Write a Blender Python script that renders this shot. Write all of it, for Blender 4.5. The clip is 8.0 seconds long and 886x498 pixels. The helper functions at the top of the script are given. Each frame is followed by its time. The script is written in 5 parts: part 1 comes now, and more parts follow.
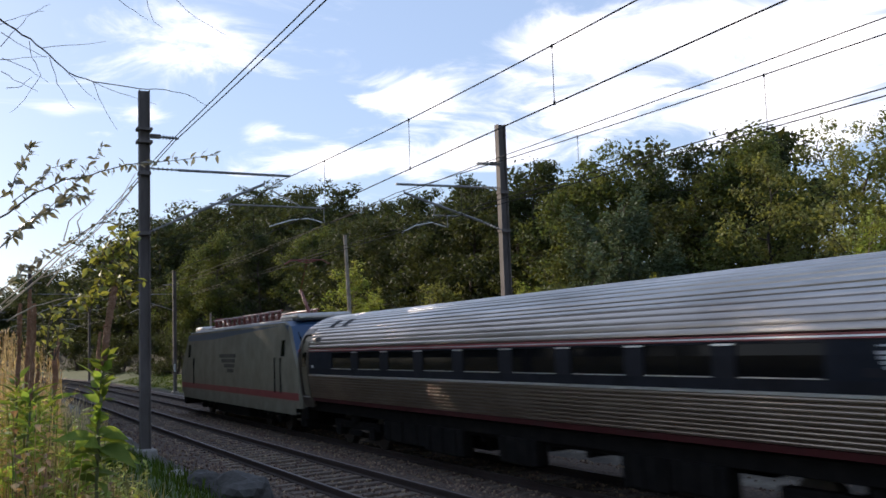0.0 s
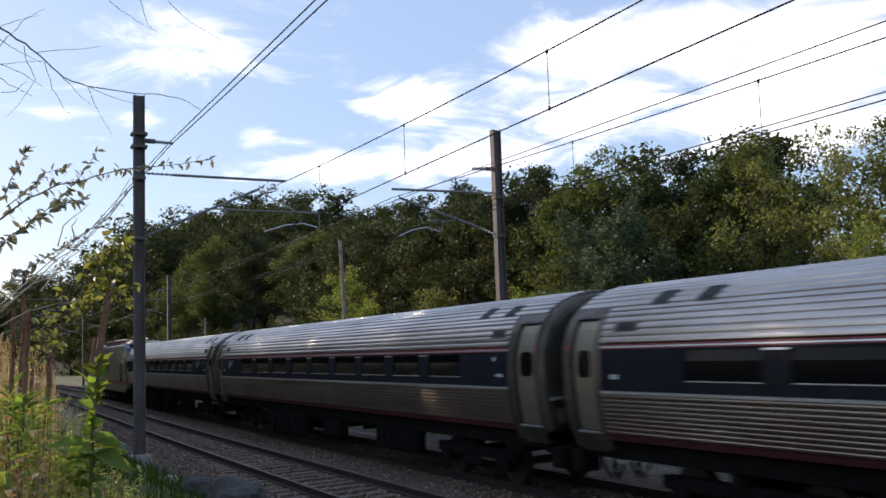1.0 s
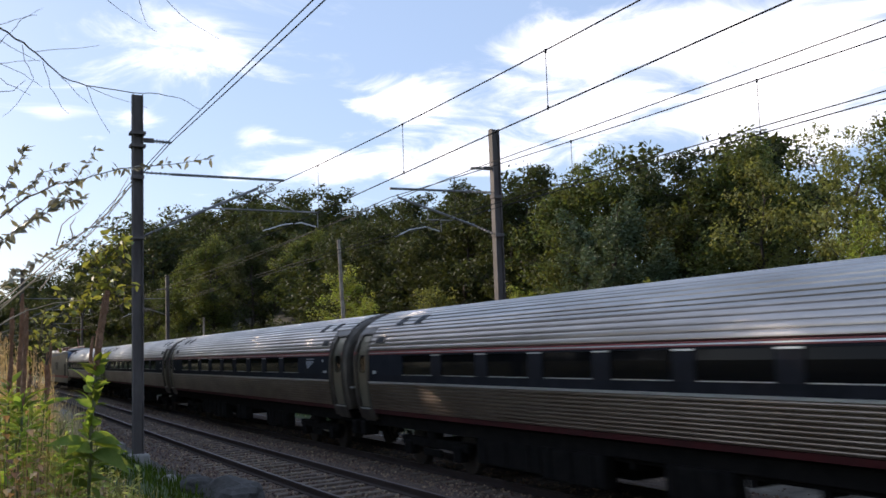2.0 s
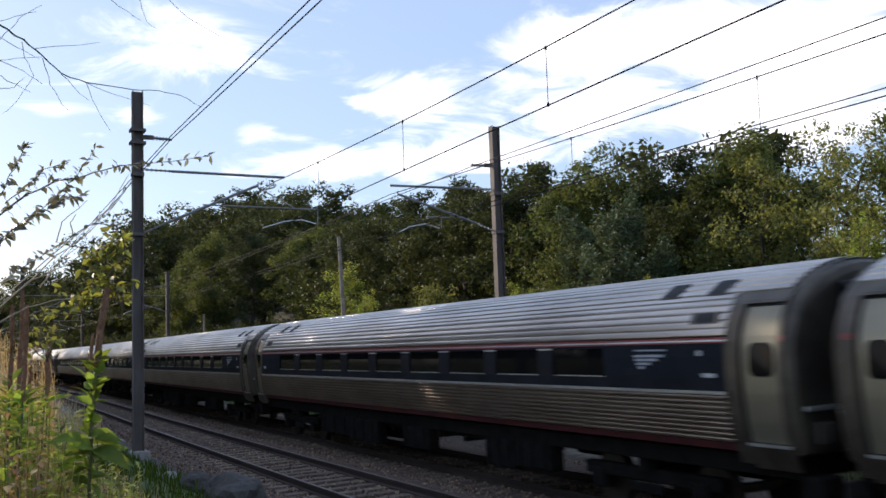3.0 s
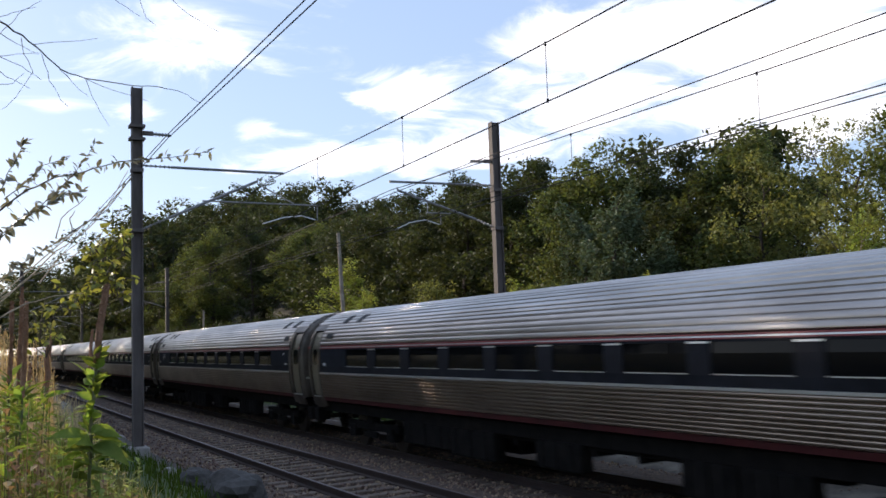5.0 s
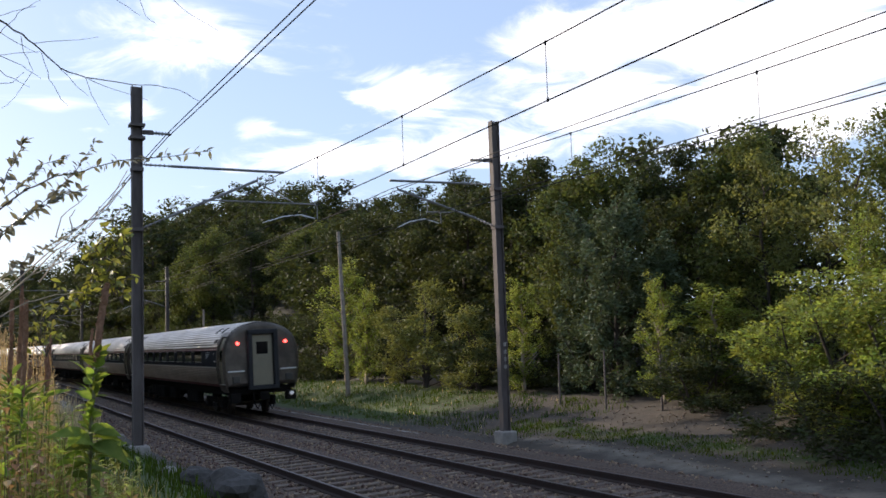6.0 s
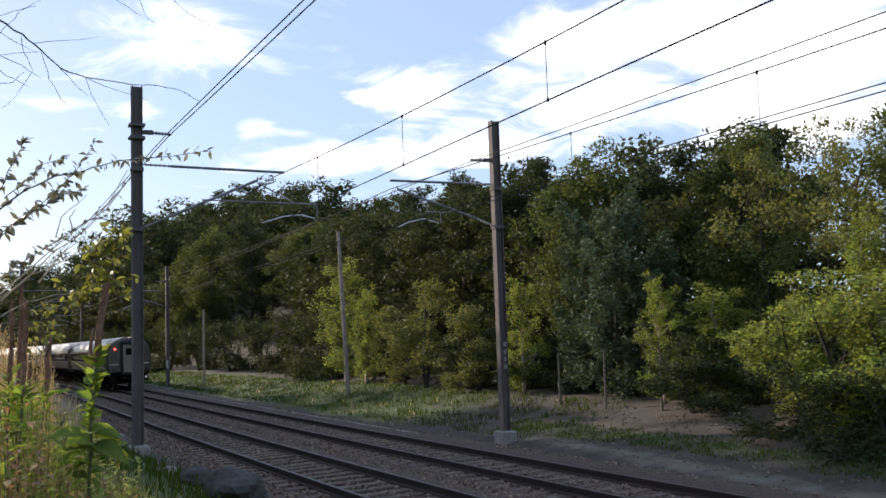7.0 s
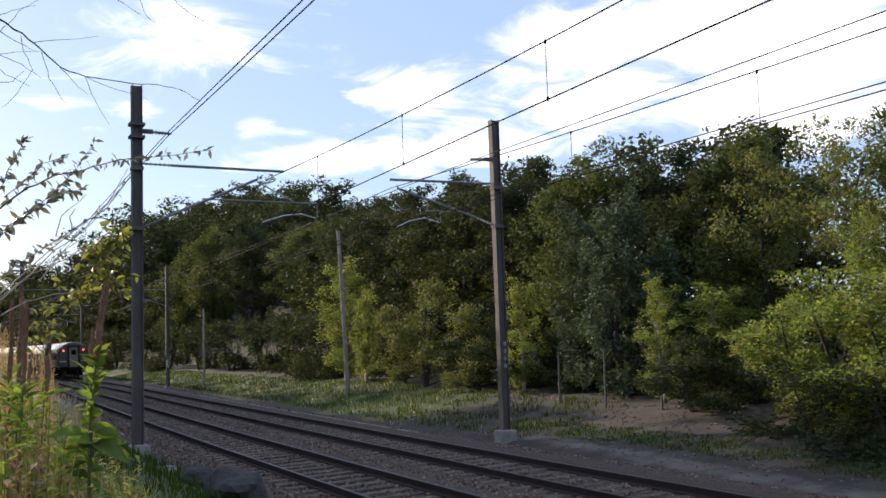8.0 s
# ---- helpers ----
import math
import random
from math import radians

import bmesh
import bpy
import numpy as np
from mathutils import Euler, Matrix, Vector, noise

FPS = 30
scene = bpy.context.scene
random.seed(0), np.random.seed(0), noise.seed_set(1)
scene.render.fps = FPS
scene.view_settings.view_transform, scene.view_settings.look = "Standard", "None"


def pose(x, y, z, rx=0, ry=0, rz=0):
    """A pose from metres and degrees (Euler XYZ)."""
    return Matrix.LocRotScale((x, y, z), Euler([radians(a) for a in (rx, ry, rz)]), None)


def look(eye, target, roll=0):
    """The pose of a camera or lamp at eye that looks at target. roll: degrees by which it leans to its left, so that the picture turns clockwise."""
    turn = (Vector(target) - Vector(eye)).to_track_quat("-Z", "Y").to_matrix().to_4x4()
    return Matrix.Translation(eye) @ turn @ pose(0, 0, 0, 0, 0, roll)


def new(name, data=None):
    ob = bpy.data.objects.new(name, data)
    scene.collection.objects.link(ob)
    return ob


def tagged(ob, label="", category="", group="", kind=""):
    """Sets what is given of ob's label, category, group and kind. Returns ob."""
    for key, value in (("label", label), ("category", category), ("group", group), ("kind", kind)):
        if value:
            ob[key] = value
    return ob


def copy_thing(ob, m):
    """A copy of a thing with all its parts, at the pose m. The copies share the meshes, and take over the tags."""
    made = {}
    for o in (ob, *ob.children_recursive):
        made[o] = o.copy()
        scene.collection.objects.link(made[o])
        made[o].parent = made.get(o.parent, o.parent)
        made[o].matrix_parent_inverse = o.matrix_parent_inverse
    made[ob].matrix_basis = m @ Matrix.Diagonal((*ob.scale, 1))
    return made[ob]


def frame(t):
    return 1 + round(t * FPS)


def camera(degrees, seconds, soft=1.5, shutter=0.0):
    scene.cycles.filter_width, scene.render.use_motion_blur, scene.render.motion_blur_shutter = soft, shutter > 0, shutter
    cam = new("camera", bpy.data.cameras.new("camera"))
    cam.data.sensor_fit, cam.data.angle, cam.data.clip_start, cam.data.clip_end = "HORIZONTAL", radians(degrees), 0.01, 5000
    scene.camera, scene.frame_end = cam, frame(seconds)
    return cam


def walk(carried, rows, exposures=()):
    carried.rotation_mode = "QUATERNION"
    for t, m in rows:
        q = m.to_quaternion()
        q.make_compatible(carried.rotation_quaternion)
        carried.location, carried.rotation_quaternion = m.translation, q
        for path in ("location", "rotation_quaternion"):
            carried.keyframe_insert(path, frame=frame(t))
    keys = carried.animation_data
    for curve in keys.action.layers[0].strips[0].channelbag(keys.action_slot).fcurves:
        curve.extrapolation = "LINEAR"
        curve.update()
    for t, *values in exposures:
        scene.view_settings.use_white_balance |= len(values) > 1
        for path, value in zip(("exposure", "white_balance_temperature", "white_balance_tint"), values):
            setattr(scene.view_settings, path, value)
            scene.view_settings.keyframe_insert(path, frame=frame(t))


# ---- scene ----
# A double-track electrified railway: a coach train runs away on the far track.
# s: metres along the far track's centre line, lat: metres from it towards the camera, z: above its rail.
PITCH, ROLL = 5.3197, -1.953
EYE = (0.0, 0.0, 2.846)
STEP = 0.033395   # degrees of one small sway of the hand-held camera


def held(dx, dy):
    return pose(*EYE, 90 + PITCH + dy * STEP, 0, dx * STEP) @ pose(0, 0, 0, 0, 0, ROLL)


cam = camera(49.117, 8.0, soft=1.6, shutter=0.15)
walk(cam, [
    (0.0, held(11.7, 8.2)), (0.5, held(5.2, 14.6)), (1.0, held(2.7, 16.8)), (1.5, held(0.4, 17.4)),
    (2.2, held(0.2, 14.6)), (3.0, held(0.6, 10.4)), (3.5, held(2.6, 6.4)), (4.0, held(1.4, 5.0)),
    (4.5, held(0.2, 4.3)), (5.2, held(0.0, 3.0)), (6.0, held(0.0, 1.6)), (6.5, held(0.0, 1.5)), (7.0, held(0.0, 1.5)),
    (7.5, held(0.0, 1.2)), (8.0, held(0.0, 0.0))],
    exposures=((0.0, 0.12, 6600, 16), (1.5, 0.13, 6600, 16), (3.2, 0.24, 6650, 16), (8.0, 0.24, 6650, 16)))

# ---- the line of the track ----
TRACK_Y, TRACK_A = 25.071, 1.10049
GAP = 3.948         # between the two tracks
CANT = 0.0240       # the far rail of each track lies higher
NEAR_Z = 0.107      # the near track lies a little higher than the far one


STATIONS = np.arange(-300.0, 520.0, 0.25)
BEND = -0.000643 + 0.000019 * np.clip(STATIONS, -40.0, 88.0)     # the curve tightens to the left, then holds
HEADING = np.concatenate(([0.0], np.cumsum((BEND[1:] + BEND[:-1]) * 0.125)))
HEADING += math.pi - TRACK_A - np.interp(0.0, STATIONS, HEADING)
EAST = np.concatenate(([0.0], np.cumsum(np.cos((HEADING[1:] + HEADING[:-1]) / 2) * 0.25)))
NORTH = np.concatenate(([0.0], np.cumsum(np.sin((HEADING[1:] + HEADING[:-1]) / 2) * 0.25)))
EAST -= np.interp(0.0, STATIONS, EAST)
NORTH += TRACK_Y - np.interp(0.0, STATIONS, NORTH)


def line(s):
    return float(np.interp(s, STATIONS, EAST)), float(np.interp(s, STATIONS, NORTH)), float(np.interp(s, STATIONS, HEADING))


def place(s, lat, z):
    x, y, th = line(s)
    return Vector((x - math.sin(th) * lat, y + math.cos(th) * lat, z))


def along(s, lat=0.0, z=0.0, cant=0.0):
    """A pose on the line: x forwards, y towards the camera, z up."""
    th = line(s)[2]
    t = Vector((math.cos(th), math.sin(th), 0))
    n = Vector((-math.sin(th), math.cos(th), -cant)).normalized()
    u = t.cross(n)
    m = Matrix((t, n, u)).transposed().to_4x4()
    m.translation = place(s, lat, z)
    return m


# ---- light ----
SUN_AZ, SUN_EL = radians(-50), radians(20)   # azimuth from +y towards +x
sun_dir = Vector((math.sin(SUN_AZ) * math.cos(SUN_EL), math.cos(SUN_AZ) * math.cos(SUN_EL), math.sin(SUN_EL)))
sun = new("sun", bpy.data.lights.new("sun", "SUN"))
sun.data.energy, sun.data.angle, sun.data.color = 4.6, radians(0.6), (1.0, 0.9, 0.74)
sun.matrix_world = look((0, 0, 60), Vector((0, 0, 60)) - sun_dir)


def build_world():
    w = bpy.data.worlds.new("sky")
    scene.world = w
    w.use_nodes = True
    nt = w.node_tree
    nt.nodes.clear()
    N, L = nt.nodes.new, nt.links.new
    out, bg = N("ShaderNodeOutputWorld"), N("ShaderNodeBackground")
    sky = N("ShaderNodeTexSky")
    sky.sky_type, sky.sun_disc = "NISHITA", False
    sky.sun_elevation, sky.sun_rotation = SUN_EL, SUN_AZ
    sky.air_density, sky.dust_density, sky.ozone_density = 1.0, 0.6, 2.0
    co = N("ShaderNodeTexCoord")

    def math_node(op, a, b=None, c=None):
        m = N("ShaderNodeMath")
        m.operation = op
        for i, v in enumerate((a, b, c)):
            if v is None:
                continue
            if isinstance(v, (int, float)):
                m.inputs[i].default_value = v
            else:
                L(v, m.inputs[i])
        return m.outputs[0]

    sep = N("ShaderNodeSeparateXYZ")
    L(co.outputs["Generated"], sep.inputs[0])
    # clouds lie on a level sheet overhead: the direction is spread on it
    up = math_node("MAXIMUM", sep.outputs[2], 0.02)
    flat = N("ShaderNodeCombineXYZ")
    L(math_node("DIVIDE", sep.outputs[0], math_node("ADD", up, 0.12)), flat.inputs[0])
    L(math_node("DIVIDE", sep.outputs[1], math_node("ADD", up, 0.12)), flat.inputs[1])
    n1 = N("ShaderNodeTexNoise")
    n1.inputs["Scale"].default_value, n1.inputs["Detail"].default_value = 2.6, 10
    n1.inputs["Roughness"].default_value = 0.62
    n1.inputs["Distortion"].default_value = 0.9
    L(flat.outputs[0], n1.inputs["Vector"])
    # the larger banks: bearing and height in degrees, half width, half height, density
    total = None
    for az, el, wx, wy, k in ((12.8, 17.1, 9.2, 2.4, 0.36), (8.9, 12.8, 5.2, 1.5, 0.30), (-1.9, 14.6, 2.9, 1.4, 0.36), (-2.0, 10.9, 7.0, 1.3, 0.34), (-16.2, 17.9, 6.4, 2.7, 0.27), (-10.7, 12.7, 1.5, 0.7, 0.30), (-22.2, 13.4, 1.6, 0.5, 0.26), (-17.5, 13.5, 1.3, 0.5, 0.26), (17.6, 12.0, 7.5, 3.0, 0.23), (-20.3, 12.3, 1.3, 0.4, 0.20), (22.5, 14.7, 6.0, 5.0, 0.26), (8.0, 15.0, 9.0, 4.0, 0.06), (-7.5, 11.0, 5.0, 1.2, 0.22)):
        a, e = radians(az), radians(el)
        d = Vector((math.sin(a) * math.cos(e), math.cos(a) * math.cos(e), math.sin(e)))
        r = Vector((math.cos(a), -math.sin(a), 0))
        u = r.cross(d)
        parts = []
        for ax, wd in ((r, wx), (u, wy)):
            dot = N("ShaderNodeVectorMath")
            dot.operation = "DOT_PRODUCT"
            L(co.outputs["Generated"], dot.inputs[0])
            dot.inputs[1].default_value = ax / math.sin(radians(wd))
            parts.append(math_node("POWER", math_node("ABSOLUTE", dot.outputs["Value"]), 2.0))
        fwd = N("ShaderNodeVectorMath")
        fwd.operation = "DOT_PRODUCT"
        L(co.outputs["Generated"], fwd.inputs[0])
        fwd.inputs[1].default_value = d
        front = math_node("GREATER_THAN", fwd.outputs["Value"], 0.0)
        g = math_node("MULTIPLY", math_node("MULTIPLY", math_node("EXPONENT", math_node("MULTIPLY", math_node("ADD", *parts), -1.0)), k), front)
        total = g if total is None else math_node("ADD", total, g)
    dens = math_node("ADD", n1.outputs["Fac"], total)
    ramp = N("ShaderNodeMapRange")
    ramp.interpolation_type = "SMOOTHSTEP"
    ramp.inputs["From Min"].default_value, ramp.inputs["From Max"].default_value = 0.60, 0.98
    L(dens, ramp.inputs["Value"])
    mix = N("ShaderNodeMix")
    mix.data_type = "RGBA"
    L(ramp.outputs[0], mix.inputs["Factor"])
    hazy = N("ShaderNodeMix")
    hazy.data_type = "RGBA"
    hazy.inputs["Factor"].default_value = 0.42
    L(sky.outputs[0], hazy.inputs["A"])
    hazy.inputs["B"].default_value = (6.3, 8.7, 12.6, 1)
    L(hazy.outputs["Result"], mix.inputs["A"])
    mix.inputs["B"].default_value = (15.0, 14.9, 15.0, 1)
    L(mix.outputs["Result"], bg.inputs["Color"])
    bg.inputs["Strength"].default_value = 0.105
    L(bg.outputs[0], out.inputs["Surface"])


build_world()
scene.view_settings.exposure = 0.0

# ---- materials ----


def material(name, colour, rough=0.8, metal=0.0, second=None, scale=4.0, mix_lo=0.35, mix_hi=0.65, bump=0.0, bump_scale=60.0,
             island=0.0, transl=0.0, obj_random=0.0, emit=None, emit_strength=0.0, stretch=(1, 1, 1), spec=0.5, coords="Object", rough_var=0.0):
    m = bpy.data.materials.new(name)
    m.use_nodes = True
    nt = m.node_tree
    N, L = nt.nodes.new, nt.links.new
    b = nt.nodes["Principled BSDF"]
    outn = nt.nodes["Material Output"]
    b.inputs["Roughness"].default_value, b.inputs["Metallic"].default_value = rough, metal
    b.inputs["Specular IOR Level"].default_value = spec
    base = N("ShaderNodeRGB")
    base.outputs[0].default_value = (*colour, 1)
    col = base.outputs[0]
    co = N("ShaderNodeTexCoord")
    mp = N("ShaderNodeMapping")
    mp.inputs["Scale"].default_value = stretch
    L(co.outputs[coords], mp.inputs[0])
    if second:
        n = N("ShaderNodeTexNoise")
        n.inputs["Scale"].default_value, n.inputs["Detail"].default_value, n.inputs["Roughness"].default_value = scale, 8, 0.62
        L(mp.outputs[0], n.inputs["Vector"])
        r = N("ShaderNodeMapRange")
        r.inputs["From Min"].default_value, r.inputs["From Max"].default_value = mix_lo, mix_hi
        L(n.outputs["Fac"], r.inputs["Value"])
        mx = N("ShaderNodeMix")
        mx.data_type = "RGBA"
        L(r.outputs[0], mx.inputs["Factor"])
        L(col, mx.inputs["A"])
        mx.inputs["B"].default_value = (*second, 1)
        col = mx.outputs["Result"]
        if rough_var:
            rr = N("ShaderNodeMapRange")
            rr.inputs["To Min"].default_value, rr.inputs["To Max"].default_value = rough - rough_var, rough + rough_var
            L(n.outputs["Fac"], rr.inputs["Value"])
            L(rr.outputs[0], b.inputs["Roughness"])
    if island or obj_random:
        src = N("ShaderNodeNewGeometry").outputs["Random Per Island"] if island else N("ShaderNodeObjectInfo").outputs["Random"]
        amount = island or obj_random
        hs = N("ShaderNodeHueSaturation")
        vr = N("ShaderNodeMapRange")
        vr.inputs["To Min"].default_value, vr.inputs["To Max"].default_value = 1 - amount, 1 + amount
        L(src, vr.inputs["Value"])
        L(vr.outputs[0], hs.inputs["Value"])
        hr = N("ShaderNodeMapRange")
        hr.inputs["To Min"].default_value, hr.inputs["To Max"].default_value = 0.5 - amount * 0.04, 0.5 + amount * 0.04
        L(src, hr.inputs["Value"])
        L(hr.outputs[0], hs.inputs["Hue"])
        L(col, hs.inputs["Color"])
        col = hs.outputs["Color"]
    L(col, b.inputs["Base Color"])
    if bump:
        bn = N("ShaderNodeTexNoise")
        bn.inputs["Scale"].default_value, bn.inputs["Detail"].default_value = bump_scale, 6
        L(mp.outputs[0], bn.inputs["Vector"])
        bp = N("ShaderNodeBump")
        bp.inputs["Strength"].default_value, bp.inputs["Distance"].default_value = bump, 0.02
        L(bn.outputs["Fac"], bp.inputs["Height"])
        L(bp.outputs[0], b.inputs["Normal"])
    if emit:
        b.inputs["Emission Color"].default_value, b.inputs["Emission Strength"].default_value = (*emit, 1), emit_strength
    if transl:
        t = N("ShaderNodeBsdfTranslucent")
        warm = N("ShaderNodeMix")
        warm.data_type, warm.blend_type = "RGBA", "MULTIPLY"
        warm.inputs["Factor"].default_value = 1.0
        warm.inputs["B"].default_value = (1.45, 1.3, 0.75, 1)
        L(col, warm.inputs["A"])
        L(warm.outputs["Result"], t.inputs["Color"])
        ms = N("ShaderNodeMixShader")
        ms.inputs[0].default_value = transl
        L(b.outputs[0], ms.inputs[1])
        L(t.outputs[0], ms.inputs[2])
        L(ms.outputs[0], outn.inputs["Surface"])
    return m


# One steel in two tones: dark ground reflection below, bright sky reflection above, both painted.
M_STEEL_DIM = material("dimmed_stainless_steel", (0.37, 0.30, 0.24), 0.33, 0.92, (0.25, 0.195, 0.15), 1.4, bump=0.05, bump_scale=9, rough_var=0.10, stretch=(0.35, 1, 1))
M_STEEL_SKYLIT = material("sky_lit_steel", (0.57, 0.52, 0.475), 0.32, 0.9, (0.39, 0.35, 0.315), 1.1, bump=0.05, bump_scale=7, rough_var=0.10, stretch=(0.3, 1, 1))
M_END = material("end_steel", (0.155, 0.128, 0.10), 0.45, 0.7, (0.085, 0.07, 0.056), 1.7, rough_var=0.1)
M_TRIM = material("bright_trim", (0.72, 0.71, 0.68), 0.34, 0.7, (0.6, 0.59, 0.56), 2.0)
M_BAND = material("band_paint", (0.013, 0.013, 0.015), 0.65, 0, (0.026, 0.026, 0.03), 2.0, rough_var=0.08, spec=0.06)
M_BAND_BLUE = material("band_blue_paint", (0.014, 0.016, 0.021), 0.6, 0, (0.020, 0.022, 0.028), 2.0, spec=0.06)
M_PILLAR = material("pillar_paint", (0.027, 0.026, 0.029), 0.6, 0, (0.021, 0.020, 0.022), 3.0, spec=0.06)
M_PANE = material("dark_glass", (0.006, 0.006, 0.007), 0.07, 0, spec=0.12)
M_RED = material("red_stripe", (0.30, 0.045, 0.04), 0.5, 0, (0.22, 0.035, 0.03), 2.0)
M_DARKRED = material("dark_red_paint", (0.10, 0.014, 0.014), 0.6, 0, (0.06, 0.012, 0.012), 2.0)
M_WHITE = material("white_paint", (0.62, 0.62, 0.60), 0.45, 0, (0.5, 0.5, 0.48), 5.0)
M_MARK = material("emblem_paint", (0.42, 0.43, 0.45), 0.5, 0, (0.32, 0.33, 0.35), 5.0)
M_UNDER = material("underframe_black", (0.010, 0.009, 0.008), 0.95, 0, (0.018, 0.015, 0.013), 3.0, bump=0.3, bump_scale=14, spec=0.08)
M_TANK = material("dusty_tank", (0.10, 0.09, 0.07), 0.8, 0.0, (0.05, 0.043, 0.035), 3.0, bump=0.2, bump_scale=12)
M_WHEEL = material("wheel_steel", (0.06, 0.052, 0.045), 0.6, 0.6, (0.09, 0.065, 0.045), 6.0)
M_RUBBER = material("bellows_rubber", (0.014, 0.014, 0.014), 0.75, 0, (0.025, 0.024, 0.023), 5.0)
M_DOOR = material("door_steel", (0.29, 0.255, 0.185), 0.42, 0.7, (0.25, 0.22, 0.16), 1.6, rough_var=0.1)
M_TAIL = material("red_lens", (0.5, 0.02, 0.02), 0.3, 0, emit=(1.0, 0.06, 0.05), emit_strength=7.0)
M_LAMP = material("marker_lens", (0.8, 0.8, 0.8), 0.2, 0, emit=(0.95, 0.97, 1.0), emit_strength=0.12)
M_LOCO = material("loco_grey_paint", (0.25, 0.225, 0.165), 0.45, 0.15, (0.17, 0.15, 0.105), 1.3, rough_var=0.08)
M_LOCO_BLUE = material("loco_blue_paint", (0.022, 0.055, 0.12), 0.35, 0.1, (0.03, 0.065, 0.12), 2.0)
M_INSUL = material("brown_insulator", (0.22, 0.05, 0.032), 0.4, 0, (0.15, 0.04, 0.03), 5.0)
M_POLE = material("weathered_pole", (0.17, 0.14, 0.125), 0.8, 0.1, (0.09, 0.072, 0.065), 2.5, bump=0.15, bump_scale=30, stretch=(1, 1, 0.25))
M_GALV = material("galvanised_tube", (0.27, 0.265, 0.26), 0.55, 0.45, (0.18, 0.175, 0.17), 6.0)
M_WIRE = material("wire", (0.035, 0.032, 0.03), 0.85, 0.0, (0.05, 0.045, 0.04), 3.0, spec=0.2)
M_RAILTOP = material("rail_head", (0.13, 0.095, 0.08), 0.5, 0.6, (0.08, 0.055, 0.045), 3.0)
M_RAIL = material("rusty_rail", (0.050, 0.026, 0.019), 0.85, 0.1, (0.045, 0.03, 0.024), 6.0, bump=0.2, bump_scale=30)
M_TIE = material("sleeper_concrete", (0.175, 0.125, 0.092), 0.9, 0, (0.10, 0.07, 0.05), 5.0, bump=0.3, bump_scale=30, obj_random=0.18)
M_BALLAST = material("ballast_bed", (0.15, 0.096, 0.066), 0.95, 0, (0.055, 0.034, 0.024), 18.0, bump=1.0, bump_scale=24, mix_lo=0.4, mix_hi=0.6)
M_STONE = material("ballast_stone", (0.31, 0.20, 0.14), 0.9, 0, (0.14, 0.088, 0.062), 9.0, island=0.6)
M_CONC = material("concrete", (0.36, 0.33, 0.29), 0.9, 0, (0.25, 0.22, 0.19), 5.0, bump=0.25, bump_scale=25)
M_ROCK = material("rock", (0.075, 0.066, 0.058), 0.95, 0, (0.04, 0.035, 0.03), 5.0, bump=0.5, bump_scale=12)
M_BARK = material("bark", (0.075, 0.057, 0.045), 0.95, 0, (0.04, 0.03, 0.025), 6.0, bump=0.6, bump_scale=20, stretch=(1, 1, 0.3))
M_BIRCH = material("pale_bark", (0.42, 0.35, 0.28), 0.85, 0, (0.22, 0.17, 0.13), 7.0, bump=0.3, bump_scale=20, stretch=(1, 1, 0.4))
# Dark leaves, with the shade of the wood put into their colour.
M_LEAF_SHADED = material("leaf_dark_shaded", (0.042, 0.058, 0.023), 0.7, 0, (0.058, 0.068, 0.026), 0.5, island=0.4, spec=0.25, transl=0.34)
M_LEAF_MID = material("leaf_mid", (0.080, 0.112, 0.036), 0.7, 0, (0.105, 0.12, 0.038), 0.5, island=0.4, spec=0.25, transl=0.38)
# Yellow-green and olive leaves, their colours raised to paint sunlight on the low growth.
M_LEAF_SUNLIT = material("leaf_fresh_lit", (0.18, 0.255, 0.06), 0.6, 0, (0.26, 0.285, 0.08), 0.8, island=0.5, spec=0.25, transl=0.47)
M_LEAF_DRY = material("leaf_olive", (0.195, 0.205, 0.07), 0.65, 0, (0.16, 0.185, 0.064), 0.8, island=0.35, spec=0.25, transl=0.38)
M_LEAF_PINE = material("leaf_bluegreen", (0.085, 0.12, 0.066), 0.7, 0, (0.10, 0.13, 0.072), 0.8, island=0.35, spec=0.25, transl=0.2)


